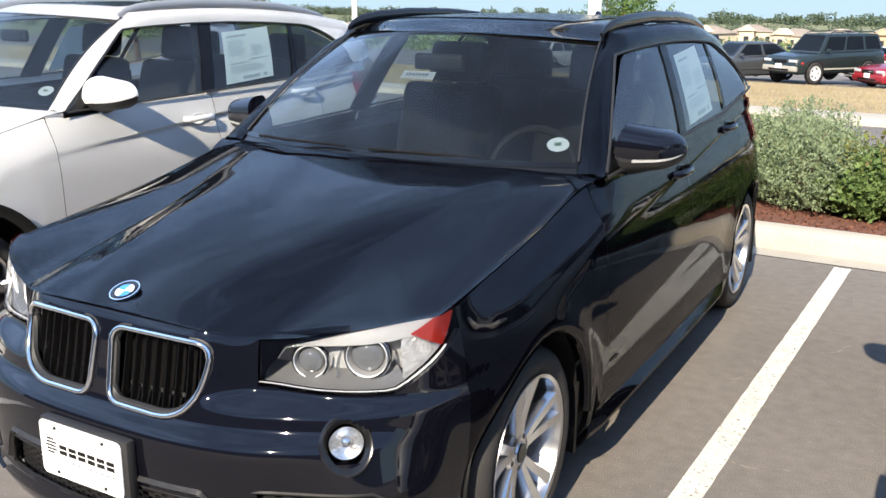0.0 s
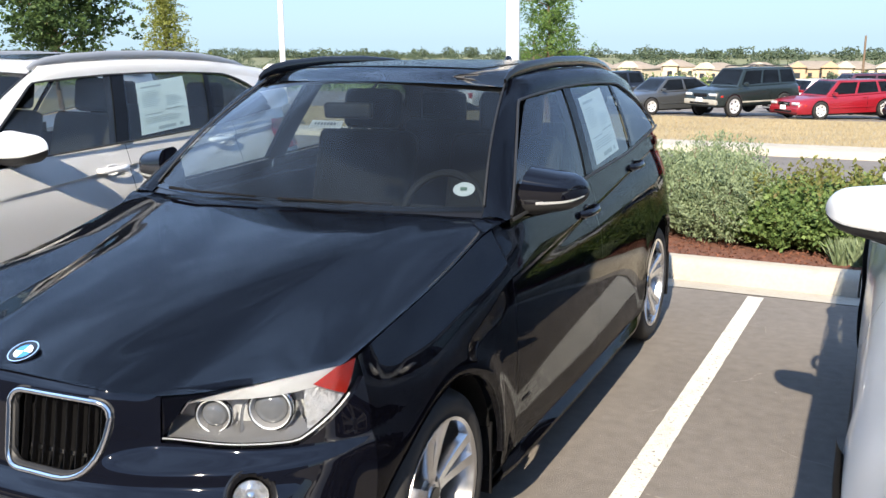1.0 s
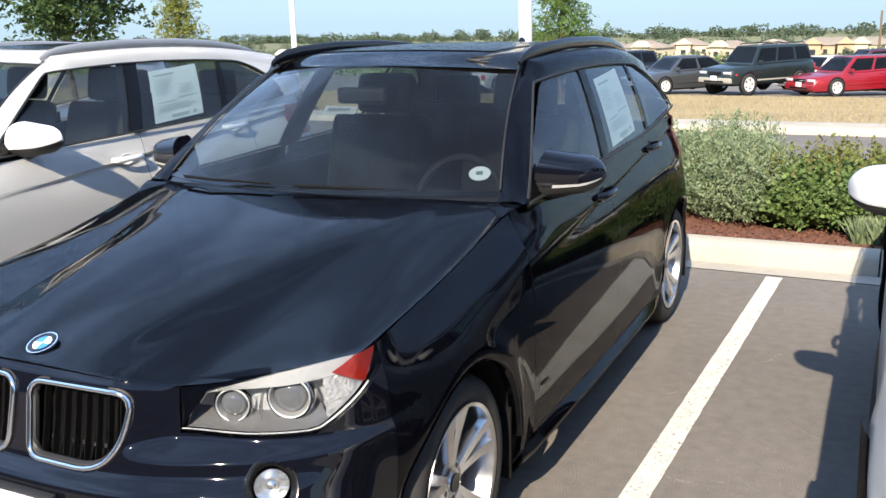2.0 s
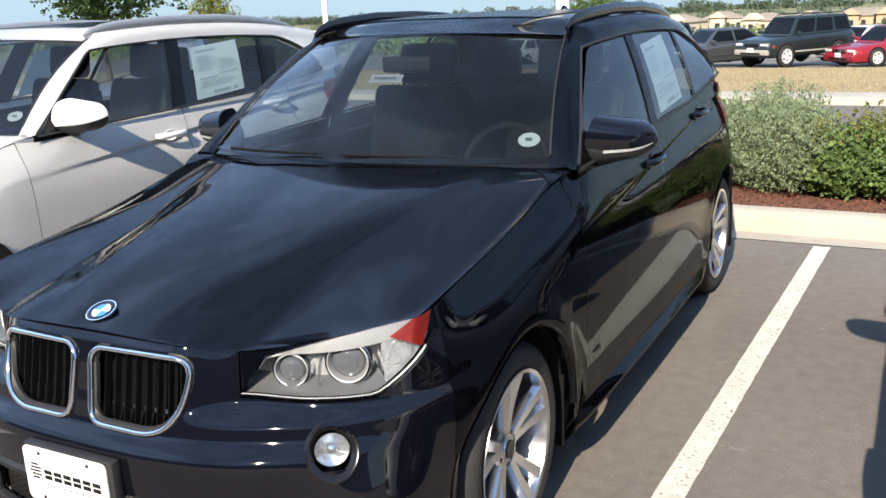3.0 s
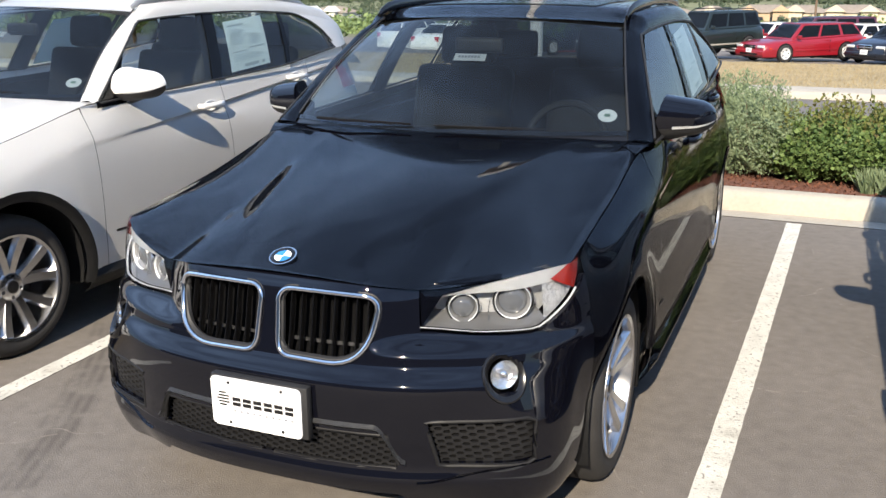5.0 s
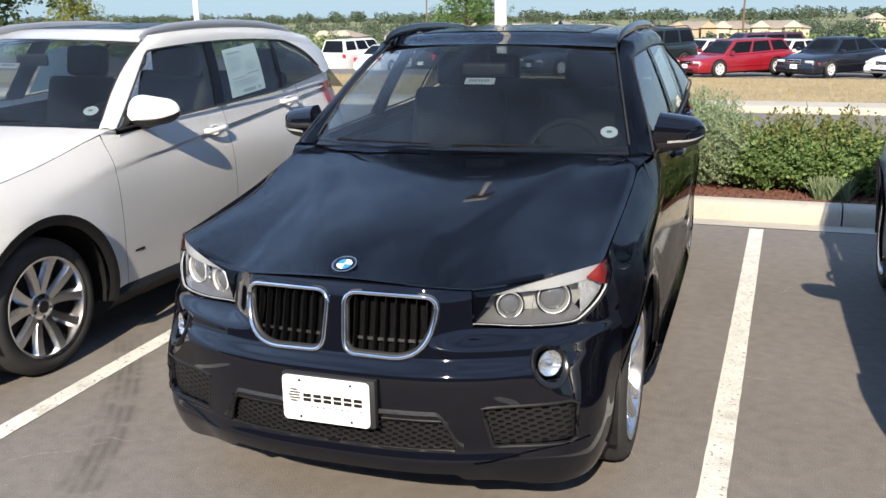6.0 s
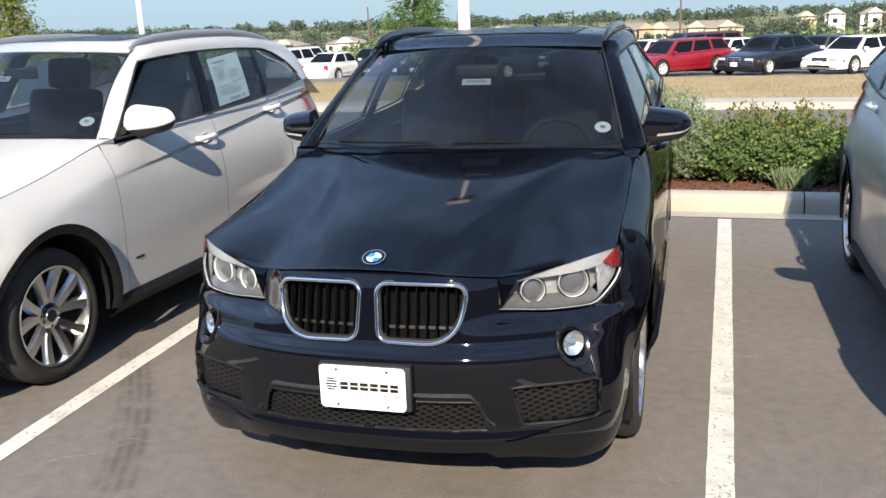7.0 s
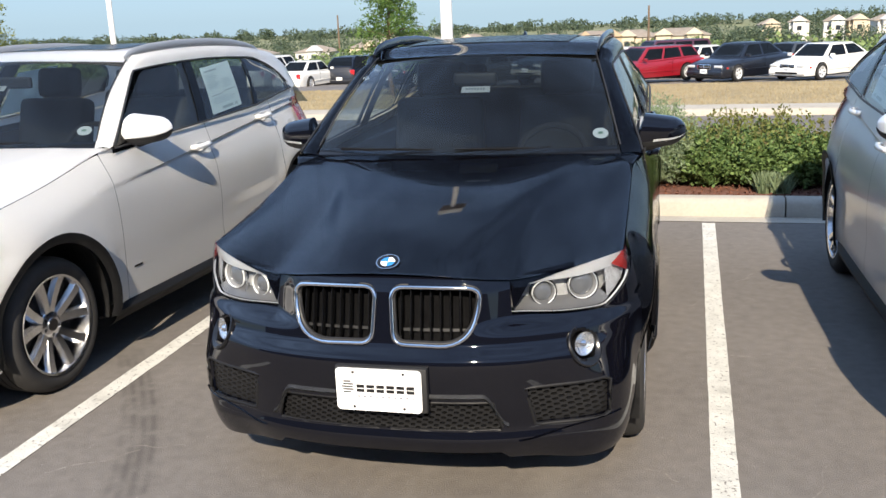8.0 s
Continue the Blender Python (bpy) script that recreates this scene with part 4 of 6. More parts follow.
            # bright blade standing beside the projector
            part("lamp_blade", sheet(lambda v, u, x=x, r=r, z=z: shell(s_of_x(x + r + 0.018 + 0.016 * (v - 0.2) ** 2 + 0.010 * u), z + (v - 0.5) * 1.7 * r, side, 0.030 + 0.018 * u), lin(0, 1, 8), lin(0, 1, 3), 0.003), REFLECT, lamp)
        outer_s = [s_of_x(x) for x in (0.783, 0.795, 0.803, 0.811)] + lin(s_of_x(0.818), s_arch - 0.02, 6)
        part("reflector", panel(outer_s, lambda s: lamp_lo(s) + 0.004, lambda s: max(lamp_lo(s) + 0.006, lamp_hi(s) - 0.03), side, 8, 0.024), CLEARREF, lamp)
        def marker(u, v):
            a, b = 0.655 + 0.075 * u, 0.715 + (s_arch - 0.004 - 0.715) * u
            s = a + (b - a) * v
            low = 0.851 - 0.040 * u
            return shell(s, min(lamp_hi(s) - 0.003, max(lamp_lo(s) + 0.003, low + (lamp_hi(s) - 0.003 - low) * v)), side, 0.006)
        part("side_marker", sheet(marker, lin(0, 1, 12), lin(0, 1, 9), 0.003), RED, lamp, "red-orange corner reflector")
        # mirror on the door
        def pod(u, a):
            # blunt wedge: upright inner end, nearly flat top, rounded tip
            end = min(1.0, (u / 0.07)) ** 0.5 if u < 0.07 else (1.0 if u < 0.62 else max(0.0, 1 - ((u - 0.62) / 0.38) ** 2.6) ** 0.5)
            top, low = 0.088 - 0.030 * u, -0.078 + 0.034 * u
            mid, half = (top + low) / 2, (top - low) / 2
            sc, ss = math.cos(a), math.sin(a)
            fy = math.copysign(abs(sc) ** 0.72, sc) * (0.095 if sc > 0 else 0.03)
            fz = math.copysign(abs(ss) ** 0.72, ss)
            return Vector((-0.052 + 0.20 * u + 0.02 * (fz - 0.2) * (1 - u), 0.015 + 0.05 * u - fy * (0.25 + 0.75 * end) * (end ** 0.6), mid + half * end * fz))
        us = [0.0, 0.004, 0.012, 0.025, 0.045, 0.07] + lin(0.12, 0.6, 7) + [0.68, 0.75, 0.81, 0.86, 0.90, 0.94, 0.97, 0.985, 0.996, 1.0]
        mirror = part("door_mirror", sheet(pod, us, lin(-0.30, math.pi + 0.5, 22), 0.0), paint, car, angle=40)
        mirror.matrix_local = Matrix.Translation((side * 0.857, 0.815, 1.130)) @ Matrix.Diagonal((side * 1.12, 1.12, 1.12, 1))
        part("lower_cap", sheet(pod, us, lin(-math.pi + 0.5, -0.30, 12), 0.0), PLASTIC, mirror, angle=40)
        part("indicator", sheet(lambda u, a: pod(u, a) + Vector((0.002 * u, -0.003, 0)), [0.36, 0.42, 0.5, 0.58, 0.66, 0.74, 0.81, 0.86, 0.90, 0.94, 0.97], lin(-0.34, -0.20, 4), 0.003), mat_brow, mirror, "clear indicator strip")
        part("arm", tube([(-0.12, 0.05, -0.108), (-0.09, 0.04, -0.092), (-0.05, 0.03, -0.072), (0.0, 0.02, -0.060), (0.06, 0.02, -0.048)], [0.028, 0.026, 0.024, 0.022, 0.012], 12, flat=0.62), PLASTIC, mirror)
        part("mirror_foot", sheet(lambda y, v: cabin(y, belt(y) - 0.02 + (0.03 + 0.10 * smooth(0.62, 0.80, y)) * v, side, -0.003), lin(0.60, 0.80, 8), lin(0, 1, 5), 0.004), GLOSSBLK, car)
        # windscreen pillar and cant rail, from the screen's and roof's edge to the side glass
        edge, dlo = [], []
        for t in lin(-0.04, 1.0, 17):
            p = screen(1, t)
            edge.append(Vector((p.x + 0.004, p.y, p.z)))
            y = 0.605 + 0.560 * t
            dlo.append(cabin(y, max(belt(y) + 0.004, glass_top(y)) if t >= 0 else fender_top(y) + 0.012 - 0.1 * t * t, 1, -0.002))
        for y in lin(1.21, 3.12, 24):
            edge.append(Vector((roof_half(y) + 0.003, y, roof_z(y) - 0.030)))
            yy = max(1.225, y)
            dlo.append(cabin(yy, glass_top(yy) if yy < 2.0 else roof_z(yy) - 0.105, 1, -0.002))

        def pillar(i, v):
            a, b = edge[int(i)], dlo[int(i)]
            p = a.lerp(b, v)
            bow = 0.011 * math.sin(math.pi * v)
            return Vector((side * (p.x + bow), p.y - bow * 0.3 * (1 if i < 17 else 0), p.z + bow * 0.7))
        part("roof_pillar", sheet(pillar, range(len(edge)), lin(0, 1, 9), 0.006), paint, car)
        # body corner between bonnet, wing and pillar foot
        def corner(u, v):
            x = 0.690 + 0.098 * u
            y = hood_back(min(x, 0.785)) - 0.14 * u - 0.015
            a = Vector((x, y, hood_z(min(x, 0.785), y) + 0.002))
            b = edge[0].lerp(dlo[0], u)
            p = a.lerp(b, v)
            return Vector((side * p.x, p.y, p.z + 0.004 * math.sin(math.pi * v) * u))
        part("cowl_corner", sheet(corner, lin(0, 1, 9), lin(0, 1, 9), 0.004), paint, car, angle=60)
        part("screen_trim", tube([Vector((side * (p.x + 0.002), p.y, p.z + 0.006)) for p in edge[1:17]], 0.004, 6), PLASTIC, car)
        # side glass, with black posts between
        def pane(y0, y1, name, mater, sink=0.006, n=12, lean0=0.0, lean1=0.0):
            def f(u, v):
                y = y0 + (y1 - y0) * u
                lo = belt(y) + 0.006
                hi = glass_top(y) - 0.004
                y += (lean0 * (1 - u) + lean1 * u) * v
                return cabin(y, lo + max(0.002, hi - lo) * v, side, sink)
            return part(name, outward(sheet(f, lin(0, 1, n), lin(0, 1, 8), 0.004 if mater is GLOSSBLK else 0), (0, 1.8, 1.2)) if mater is not GLOSSBLK else sheet(f, lin(0, 1, n), lin(0, 1, 8), 0.004), mater, car)
        pane(0.625, 1.49, "door_glass", SIDEGLASS, n=18, lean1=0.14)
        pane(1.49, 1.58, "door_post", GLOSSBLK, 0.0, 4, 0.14, 0.14)
        pane(1.58, 2.24, "rear_door_glass", SIDEGLASS, lean0=0.14, lean1=0.13)
        pane(2.24, 2.285, "rear_post", GLOSSBLK, 0.0, 4, 0.13, 0.13)
        pane(2.285, 2.80, "quarter_glass", REARGLASS, n=16, lean0=0.13)
        pane(2.80, 2.868, "quarter_frame", GLOSSBLK, 0.0, 6)
        part("glass_trim", tube([cabin(y, belt(y) + 0.004, side, -0.004) for y in lin(0.625, 2.86, 32)], 0.006, 6), PLASTIC, car)
        part("upper_glass_trim", tube([cabin(y, glass_top(y) - 0.002, side, -0.003) for y in lin(0.625, 2.868, 64)], 0.006, 6), PLASTIC, car)
        # rear pillar
        def rear_low(y):
            return min(glass_top(y), roof_z(y) - 0.10) if y < 2.862 else belt(y) - 0.005
        part("rear_upper_side", sheet(lambda y, v: cabin(y, rear_low(y) + (roof_z(y) - 0.10 - rear_low(y)) * v, side, -0.001), lin(1.99, 2.862, 20), lin(0, 1, 8), 0.006), paint, car)

        def rear_pillar(u, v):
            y = 2.86 + (0.58 - 0.26 * v - 0.05 * v * v) * u
            return cabin(y, belt(y) - 0.005 + (roof_z(min(y, 3.18)) - 0.03 - belt(y)) * v, side, -0.001)
        part("rear_pillar", sheet(rear_pillar, lin(0, 1, 12), lin(0, 1, 9), 0.006), paint, car)
        # door handles
        for y in (1.42, 2.33):
            z = 0.822 + 0.086 * y + 0.018
            c = shell(s_of_y(y), z, side)
            part("handle_cup", shifted(lathe([(-0.004, 0.0005), (0.0, 0.028), (0.003, 0.032), (0.001, 0.036)], 20, closed=False), Matrix.Translation(c) @ Matrix.Diagonal((side, 1.5, 0.9, 1))), GLOSSBLK if paint is BLACK else paint, car)
            part("door_handle", tube([c + Vector((side * q, dy, 0.004)) for q, dy in ((0.0, -0.10), (0.022, -0.085), (0.034, -0.03), (0.034, 0.04), (0.022, 0.09), (0.0, 0.10))], [0.012, 0.014, 0.013, 0.013, 0.014, 0.012], 10, flat=1.15), paint, car)
        # model lettering low on the door, as a plain bar
        part("model_badge", sheet(lambda y, z: shell(s_of_y(y), z, side, -0.003), lin(0.585, 0.66, 4), (0.428, 0.440), 0.003), ALLOYDK if paint is BLACK else INK, car, smooth=False)
        # roof rail
        part("roof_rail", tube([Vector((side * (roof_half(y) - 0.012), y, roof_z(y) - 0.028 + h)) for y, h in ((1.16, -0.012), (1.20, 0.004), (1.27, 0.016), (1.4, 0.023), (1.7, 0.027), (2.1, 0.026), (2.4, 0.022), (2.65, 0.014), (2.84, 0.004), (2.94, -0.012))], [0.006, 0.009, 0.0115, 0.0125, 0.0125, 0.0125, 0.0125, 0.0115, 0.009, 0.006], 12, flat=2.0), SATIN if clad else GLOSSBLK, car)
        # tail lamp
        part("tail_lamp", panel(lin(2.06, 2.52, 16), lambda s: 0.92, lambda s: 1.125, side, 8, -0.014, 0.014), TAILRED, car, "red tail lamp")
        part("wiper", tube([Vector(p) for p in ((side * 0.50 - 0.08, 0.525, 1.108), (side * 0.32 - 0.10, 0.475, 1.112), (side * 0.05 - 0.06, 0.448, 1.114))], [0.0065, 0.0055, 0.004], 8), VOID, car)
    part("windscreen", outward(sheet(screen, lin(-1, 1, 33), lin(0, 1, 17), 0), (0, 1.6, 0.6)), WSHIELD, car)
    part("screen_band", sheet(lambda a, v: screen(a, -0.04 + 0.075 * v) + Vector((0, 0.004, -0.004)), lin(-1, 1, 25), lin(0, 1, 3), 0), GLOSSBLK, car, "black lower screen border")
    part("screen_header", sheet(lambda a, v: screen(a, 0.983 + 0.02 * v) + Vector((0, 0.002, -0.002)), lin(-1, 1, 25), lin(0, 1, 3), 0), GLOSSBLK, car)
    part("scuttle", sheet(lambda x, v: Vector((x, hood_back(x) - 0.03 + 0.10 * v, 1.058 - 0.01 * v)), lin(-0.76, 0.76, 24), (0, 0.5, 1), 0.006), PLASTIC, car)
    def roof_skin(a, y, lift=0.0):
        return Vector((a * roof_half(y), y - 0.29 * (1 - a * a) * (1 - smooth(1.1, 2.1, y)), roof_z(y) - 0.030 * abs(a) ** 2.6 - 0.036 * (1 - smooth(1.17, 1.42, y)) + lift))
    part("roof", sheet(roof_skin, lin(-1, 1, 27), lin(1.17, 1.5, 10)[:-1] + lin(1.5, 3.15, 24), 0.006), paint, car)
    part("sunroof", sheet(lambda a, y: roof_skin(a, y, 0.004), lin(-0.70, 0.70, 15), lin(1.40, 2.25, 14), 0.003), GLOSSBLK, car, "dark glass sunroof panel")

    def fin(u, v):
        w, h = 0.024 * (1 - v) ** 0.6 + 0.002, 0.055 * v
        y = 2.62 + 0.05 * v + (0.13 - 0.05 * v) * abs(u) - 0.02 * v * abs(u)
        return Vector(((1 if u >= 0 else -1) * w * (1 - (2 * abs(u) - 1) ** 2) ** 0.5, y, roof_z(y) - 0.006 + h))
    part("antenna_fin", sheet(fin, lin(-1, 1, 21), lin(0, 1, 6), 0.0), paint, car, angle=60)
    part("roof_spoiler", sheet(lambda a, v: Vector((a * 0.53, 3.12 + 0.13 * v - 0.05 * a * a, roof_z(3.12) - 0.006 - 0.028 * v - 0.022 * a * a)), lin(-1, 1, 13), lin(0, 1, 4), 0.018), paint, car)
    part("rear_screen", outward(sheet(lambda a, v: Vector((a * (0.53 + 0.17 * (1 - v)), 3.50 - 0.29 * v - 0.10 * a * a, 1.04 + 0.40 * v)), lin(-1, 1, 13), lin(0, 1, 8), 0), (0, 2, 1.2)), REARGLASS, car)
    tail_s = lin(2.5, 2.9995, 12)
    for side in (1, -1):
        part("rear_bumper", panel(lin(2.36, 2.9995, 16), lambda s: 0.26, lambda s: 0.62, side, 12, -0.012), trim, car)
        part("tailgate_half", panel(tail_s, lambda s: 0.625, lambda s: 1.06, side, 12, 0.0), paint, car)
    part("floor_pan", box(1.56, 1.98, 0.05, (0, 1.385, 0.215), 0.01), PLASTIC, car)
    part("front_pan", box(1.04, 1.15, 0.05, (0, -0.15, 0.235), 0.01), PLASTIC, car)
    part("rear_pan", box(1.04, 0.95, 0.05, (0, 2.85, 0.235), 0.01), PLASTIC, car)
    part("engine_bay", box(1.0, 0.95, 0.46, (0, 0.0, 0.49), 0.05), PLASTIC, car)
    # cabin
    part("dashboard", sheet(lambda x, v: Vector((x, 0.58 + 0.36 * v + 0.08 * (x / 0.7) ** 2 * (1 - v), 1.045 - 0.02 * v - 0.25 * smooth(0.75, 1.0, v))), lin(-0.70, 0.70, 15), lin(0, 1, 9), 0.02), DASH, car)
    part("steering_wheel", shifted(tube([(0.18 * math.cos(a), 0.18 * math.sin(a), 0) for a in lin(0, 2 * math.pi, 33)[:-1]], 0.016, 8, closed=True), Matrix.Translation((0.37, 1.03, 0.975)) @ pose(0, 0, 0, 66, 0, 0)), DASH, car)
    part("wheel_boss", shifted(box(0.30, 0.09, 0.03, (0, 0, 0), 0.012), Matrix.Translation((0.37, 1.035, 0.97)) @ pose(0, 0, 0, 66, 0, 0)), DASH, car)
    for x in (-0.37, 0.37):
        seat = part("front_seat", join(box(0.50, 0.50, 0.16, (x, 1.42, 0.55), 0.05, 3), shifted(box(0.53, 0.14, 0.68, (0, 0, 0.34), 0.06, 3), Matrix.Translation((x, 1.56, 0.58)) @ pose(0, 0, 0, -16, 0, 0))), CLOTH, car, "dark cloth front seat")
        part("headrest", shifted(box(0.30, 0.11, 0.20, (0, 0, 0), 0.05, 3), Matrix.Translation((x, 1.79, 1.335)) @ pose(0, 0, 0, -10, 0, 0)), CLOTH, seat)
    bench = part("rear_bench", join(box(1.25, 0.48, 0.16, (0, 2.25, 0.58), 0.05, 3), shifted(box(1.25, 0.12, 0.64, (0, 0, 0.32), 0.05, 3), Matrix.Translation((0, 2.46, 0.60)) @ pose(0, 0, 0, -18, 0, 0))), CLOTH, car, "dark cloth rear bench")
    for x in (-0.40, 0.40):
        part("headrest", box(0.27, 0.10, 0.18, (x, 2.68, 1.28), 0.04, 3), CLOTH, bench)
    part("headlining", sheet(lambda a, y: Vector((a * (roof_half(y) - 0.02), y, roof_z(y) - 0.05 - 0.03 * a * a)), lin(-1, 1, 9), lin(1.12, 3.1, 12), 0.006), mat_lining, car)
    part("rear_view_mirror", box(0.22, 0.035, 0.065, (0.0, 0.94, 1.395), 0.018, 3), PLASTIC, car)
    for x in (-1, 1):
        part("post_lining", sheet(lambda u, v: cabin(1.47 + 0.15 * u + 0.14 * v, belt(1.5) + (glass_top(1.6) - belt(1.5)) * v, x, 0.035), lin(0, 1, 4), lin(0, 1, 5), 0.02), DASH, car)
    part("centre_console", box(0.22, 1.0, 0.30, (0, 1.2, 0.55), 0.04), DASH, car)
    for x in (-0.69, 0.69):
        part("door_lining", box(0.05, 1.75, 0.62, (x * 1.08, 1.52, 0.72), 0.02), DASH, car)
    # notices in the glass
    def on_screen(a0, t0):
        return lambda dx, dz: screen(a0 + dx / 0.67, t0 + dz / 0.76) + Vector((0, 0.008, -0.006))
    f = on_screen(0.905, 0.150)
    disc = bmesh.new()
    ring = [disc.verts.new(f(0.033 * math.cos(k * math.pi / 14), 0.035 * math.sin(k * math.pi / 14))) for k in range(28)]
    disc.faces.new(ring)
    sticker = part("round_sticker", disc, PAPER, car, "round white paper sticker", smooth=False)
    bars([(-0.010, -0.008, 0.020, 0.015)], lambda dx, dz: f(dx, dz) + Vector((0, -0.003, 0.003)), mat_green, sticker, "printed_mark")
    f2 = on_screen(0.075, tag - 0.05)
    label_ = part("hanging_label", sheet(lambda u, v: f2(-0.072 + 0.144 * u, -0.024 + 0.048 * v), (0, 0.5, 1), (0, 1), 0.001), PAPER, car, "small white stock label", smooth=False)
    bars([(-0.050 + 0.0145 * k, -0.008, 0.010, 0.016) for k in range(7)], lambda dx, dz: f2(dx, dz) + Vector((0, -0.003, 0.003)), GREYINK, label_)
    for side in (1, -1):
        if side < 0 and plate:
            continue
        def on_glass(u, v):
            return cabin(1.69 + 0.40 * u + 0.10 * v, belt(1.9) + 0.012 + 0.028 * u + 0.285 * v, side, 0.010)
        sheet_ = part("window_sheet", sheet(on_glass, lin(0, 1, 6), lin(0, 1, 6), 0.001), mat_sheet, car, "pale printed price sheet in the rear glass")
        put = lambda x, z: on_glass(x, z) + Vector((side * 0.0022, 0, 0))
        bars([(0.08, 0.88, 0.42, 0.035)] + [(0.08, 0.80 - 0.035 * k, 0.28 + 0.09 * ((k * 7) % 4) / 3, 0.009) for k in range(9)] + [(0.55, 0.66 - 0.035 * k, 0.24 + 0.10 * ((k * 5) % 4) / 3, 0.009) for k in range(6)] + [(0.52, 0.40, 0.40, 0.02), (0.10, 0.36, 0.36, 0.018)] + [(0.10, 0.30 - 0.035 * k, 0.62 + 0.12 * ((k * 3) % 4) / 3, 0.009) for k in range(4)] + [(0.34, 0.05, 0.36, 0.06), (0.78, 0.05, 0.08, 0.06)], put, FAINTINK, sheet_)
    if plate:
        holder = part("plate_holder", box(0.322, 0.03, 0.160, (0.006, -0.872, 0.498), 0.008), PLASTIC, car)
        pl = part("show_plate", rounded_plate(0.300, 0.152, 0.016, 0.004, (0, -0.889, 0.497)), mat_plate, holder, "white dealer show plate")
        def face(x, z):
            return Vector((x, -0.8945, 0.497 + z))
        for k in range(6):
            x0 = -0.077 + 0.0350 * k
            bars([(x0, -0.008, 0.0275, 0.012), (x0, 0.007, 0.0275, 0.012)], face, INK, pl)
        bars([(-0.075 + 0.0212 * k, -0.0265, 0.010, 0.0065) for k in range(10)], face, GREYINK, pl)
        for k in range(5):
            z0 = -0.012 + 0.0095 * k
            half = math.sqrt(max(0.0, 0.026 ** 2 - (z0 + 0.003 - 0.010) ** 2)) * 0.85
            bars([(-0.108 - half + 0.004 * (k % 2), z0, 2 * half - 0.004, 0.0055)], face, INK, pl, "emblem_bar")
        for x in (-0.088, 0.088):
            for z in (-0.062, 0.062):
                part("plate_screw", shifted(lathe([(0, 0.005), (0.003, 0.004), (0.003, 0.0005)], 10, "Y"), Matrix.Translation((x, -0.894, 0.497 + z)) @ pose(0, 0, 0, 0, 0, 180)), INK, pl)
    # standing height of the sprung body over its wheels
    for o in car.children:
        if not o.name.startswith("wheel"):
            o.location.z += ride
    return car


black = crossover("glossy black compact crossover with chrome kidney grille, parked in a stall", BLACK, "star", False, True, 0.655)
white = crossover("white compact crossover with black wheel-arch cladding, parked in a stall", WHITE, "vee", True, False, 0.70, 0.03)
black.matrix_world = pose(-0.014, 0, 0, 0, 0, 1.1)
white.matrix_world = pose(-2.77, 0.04, 0, 0, 0, -1.8)
silver = crossover("silver compact crossover with alloy wheels, parked in a stall", SILVER, "star", True, False, 0.70, 0.03)
silver.matrix_world = pose(2.83, -0.14, 0, 0, 0, 1.2)

# ---------------------------------------------------------------- lamp posts
def lamp_post(x, y, r, h):
    p = thing("lamp_post", "tall white round steel lamp post", "lamp post", "lamp posts")
    z = fall(y) + 0.12
    part("shaft", shifted(lathe([(-0.1, r), (h, r * 0.8)], 16, "Z"), Matrix.Translation((x, y, z))), POLEWHITE, p)
    part("footing", shifted(lathe([(-0.3, 0.22), (0.5, 0.22), (0.52, 0.20)], 20, "Z"), Matrix.Translation((x, y, z))), CONCRETE, p)
    part("lamp_head", box(0.5, 0.32, 0.12, (x, y, z + h), 0.03), POLEWHITE, p)
    return p


lamp_post(-1.48, 6.2, 0.068, 5.2)
lamp_post(-17.6, 24.6, 0.10, 8.0)

# ---------------------------------------------------------------- foliage


def leaf_cloud(name, pts, size, material, parent=None, rng=None, up=0.4, long=1.9, label="", droop=0.0):
    """Many small folded leaves at the given points, in one mesh."""
    n = len(pts)
    rng = rng or np.random.default_rng(1)
    d = rng.normal(size=(n, 3))
    d[:, 2] = d[:, 2] * 0.6 + up - droop
    d /= np.linalg.norm(d, axis=1)[:, None]
    r = rng.normal(size=(n, 3))
    w = np.cross(d, r)
    w /= np.linalg.norm(w, axis=1)[:, None]
    nn = np.cross(d, w)
    s = (size * rng.uniform(0.6, 1.3, n))[:, None]
    pts = np.asarray(pts)
    v = np.stack([pts, pts + d * s * 0.5 * long + w * s * 0.5 + nn * s * 0.12, pts + d * s * long, pts + d * s * 0.5 * long - w * s * 0.5 + nn * s * 0.12], 1).reshape(-1, 3)
    me = bpy.data.meshes.new(name)
    me.from_pydata(v.tolist(), [], [f for i in range(0, 4 * n, 4) for f in ((i, i + 1, i + 2), (i, i + 2, i + 3))])
    me.materials.append(material)
    ob = new(name, me)
    if parent is not None:
        ob.parent = parent
    return tagged(ob, label, kind="stuff")


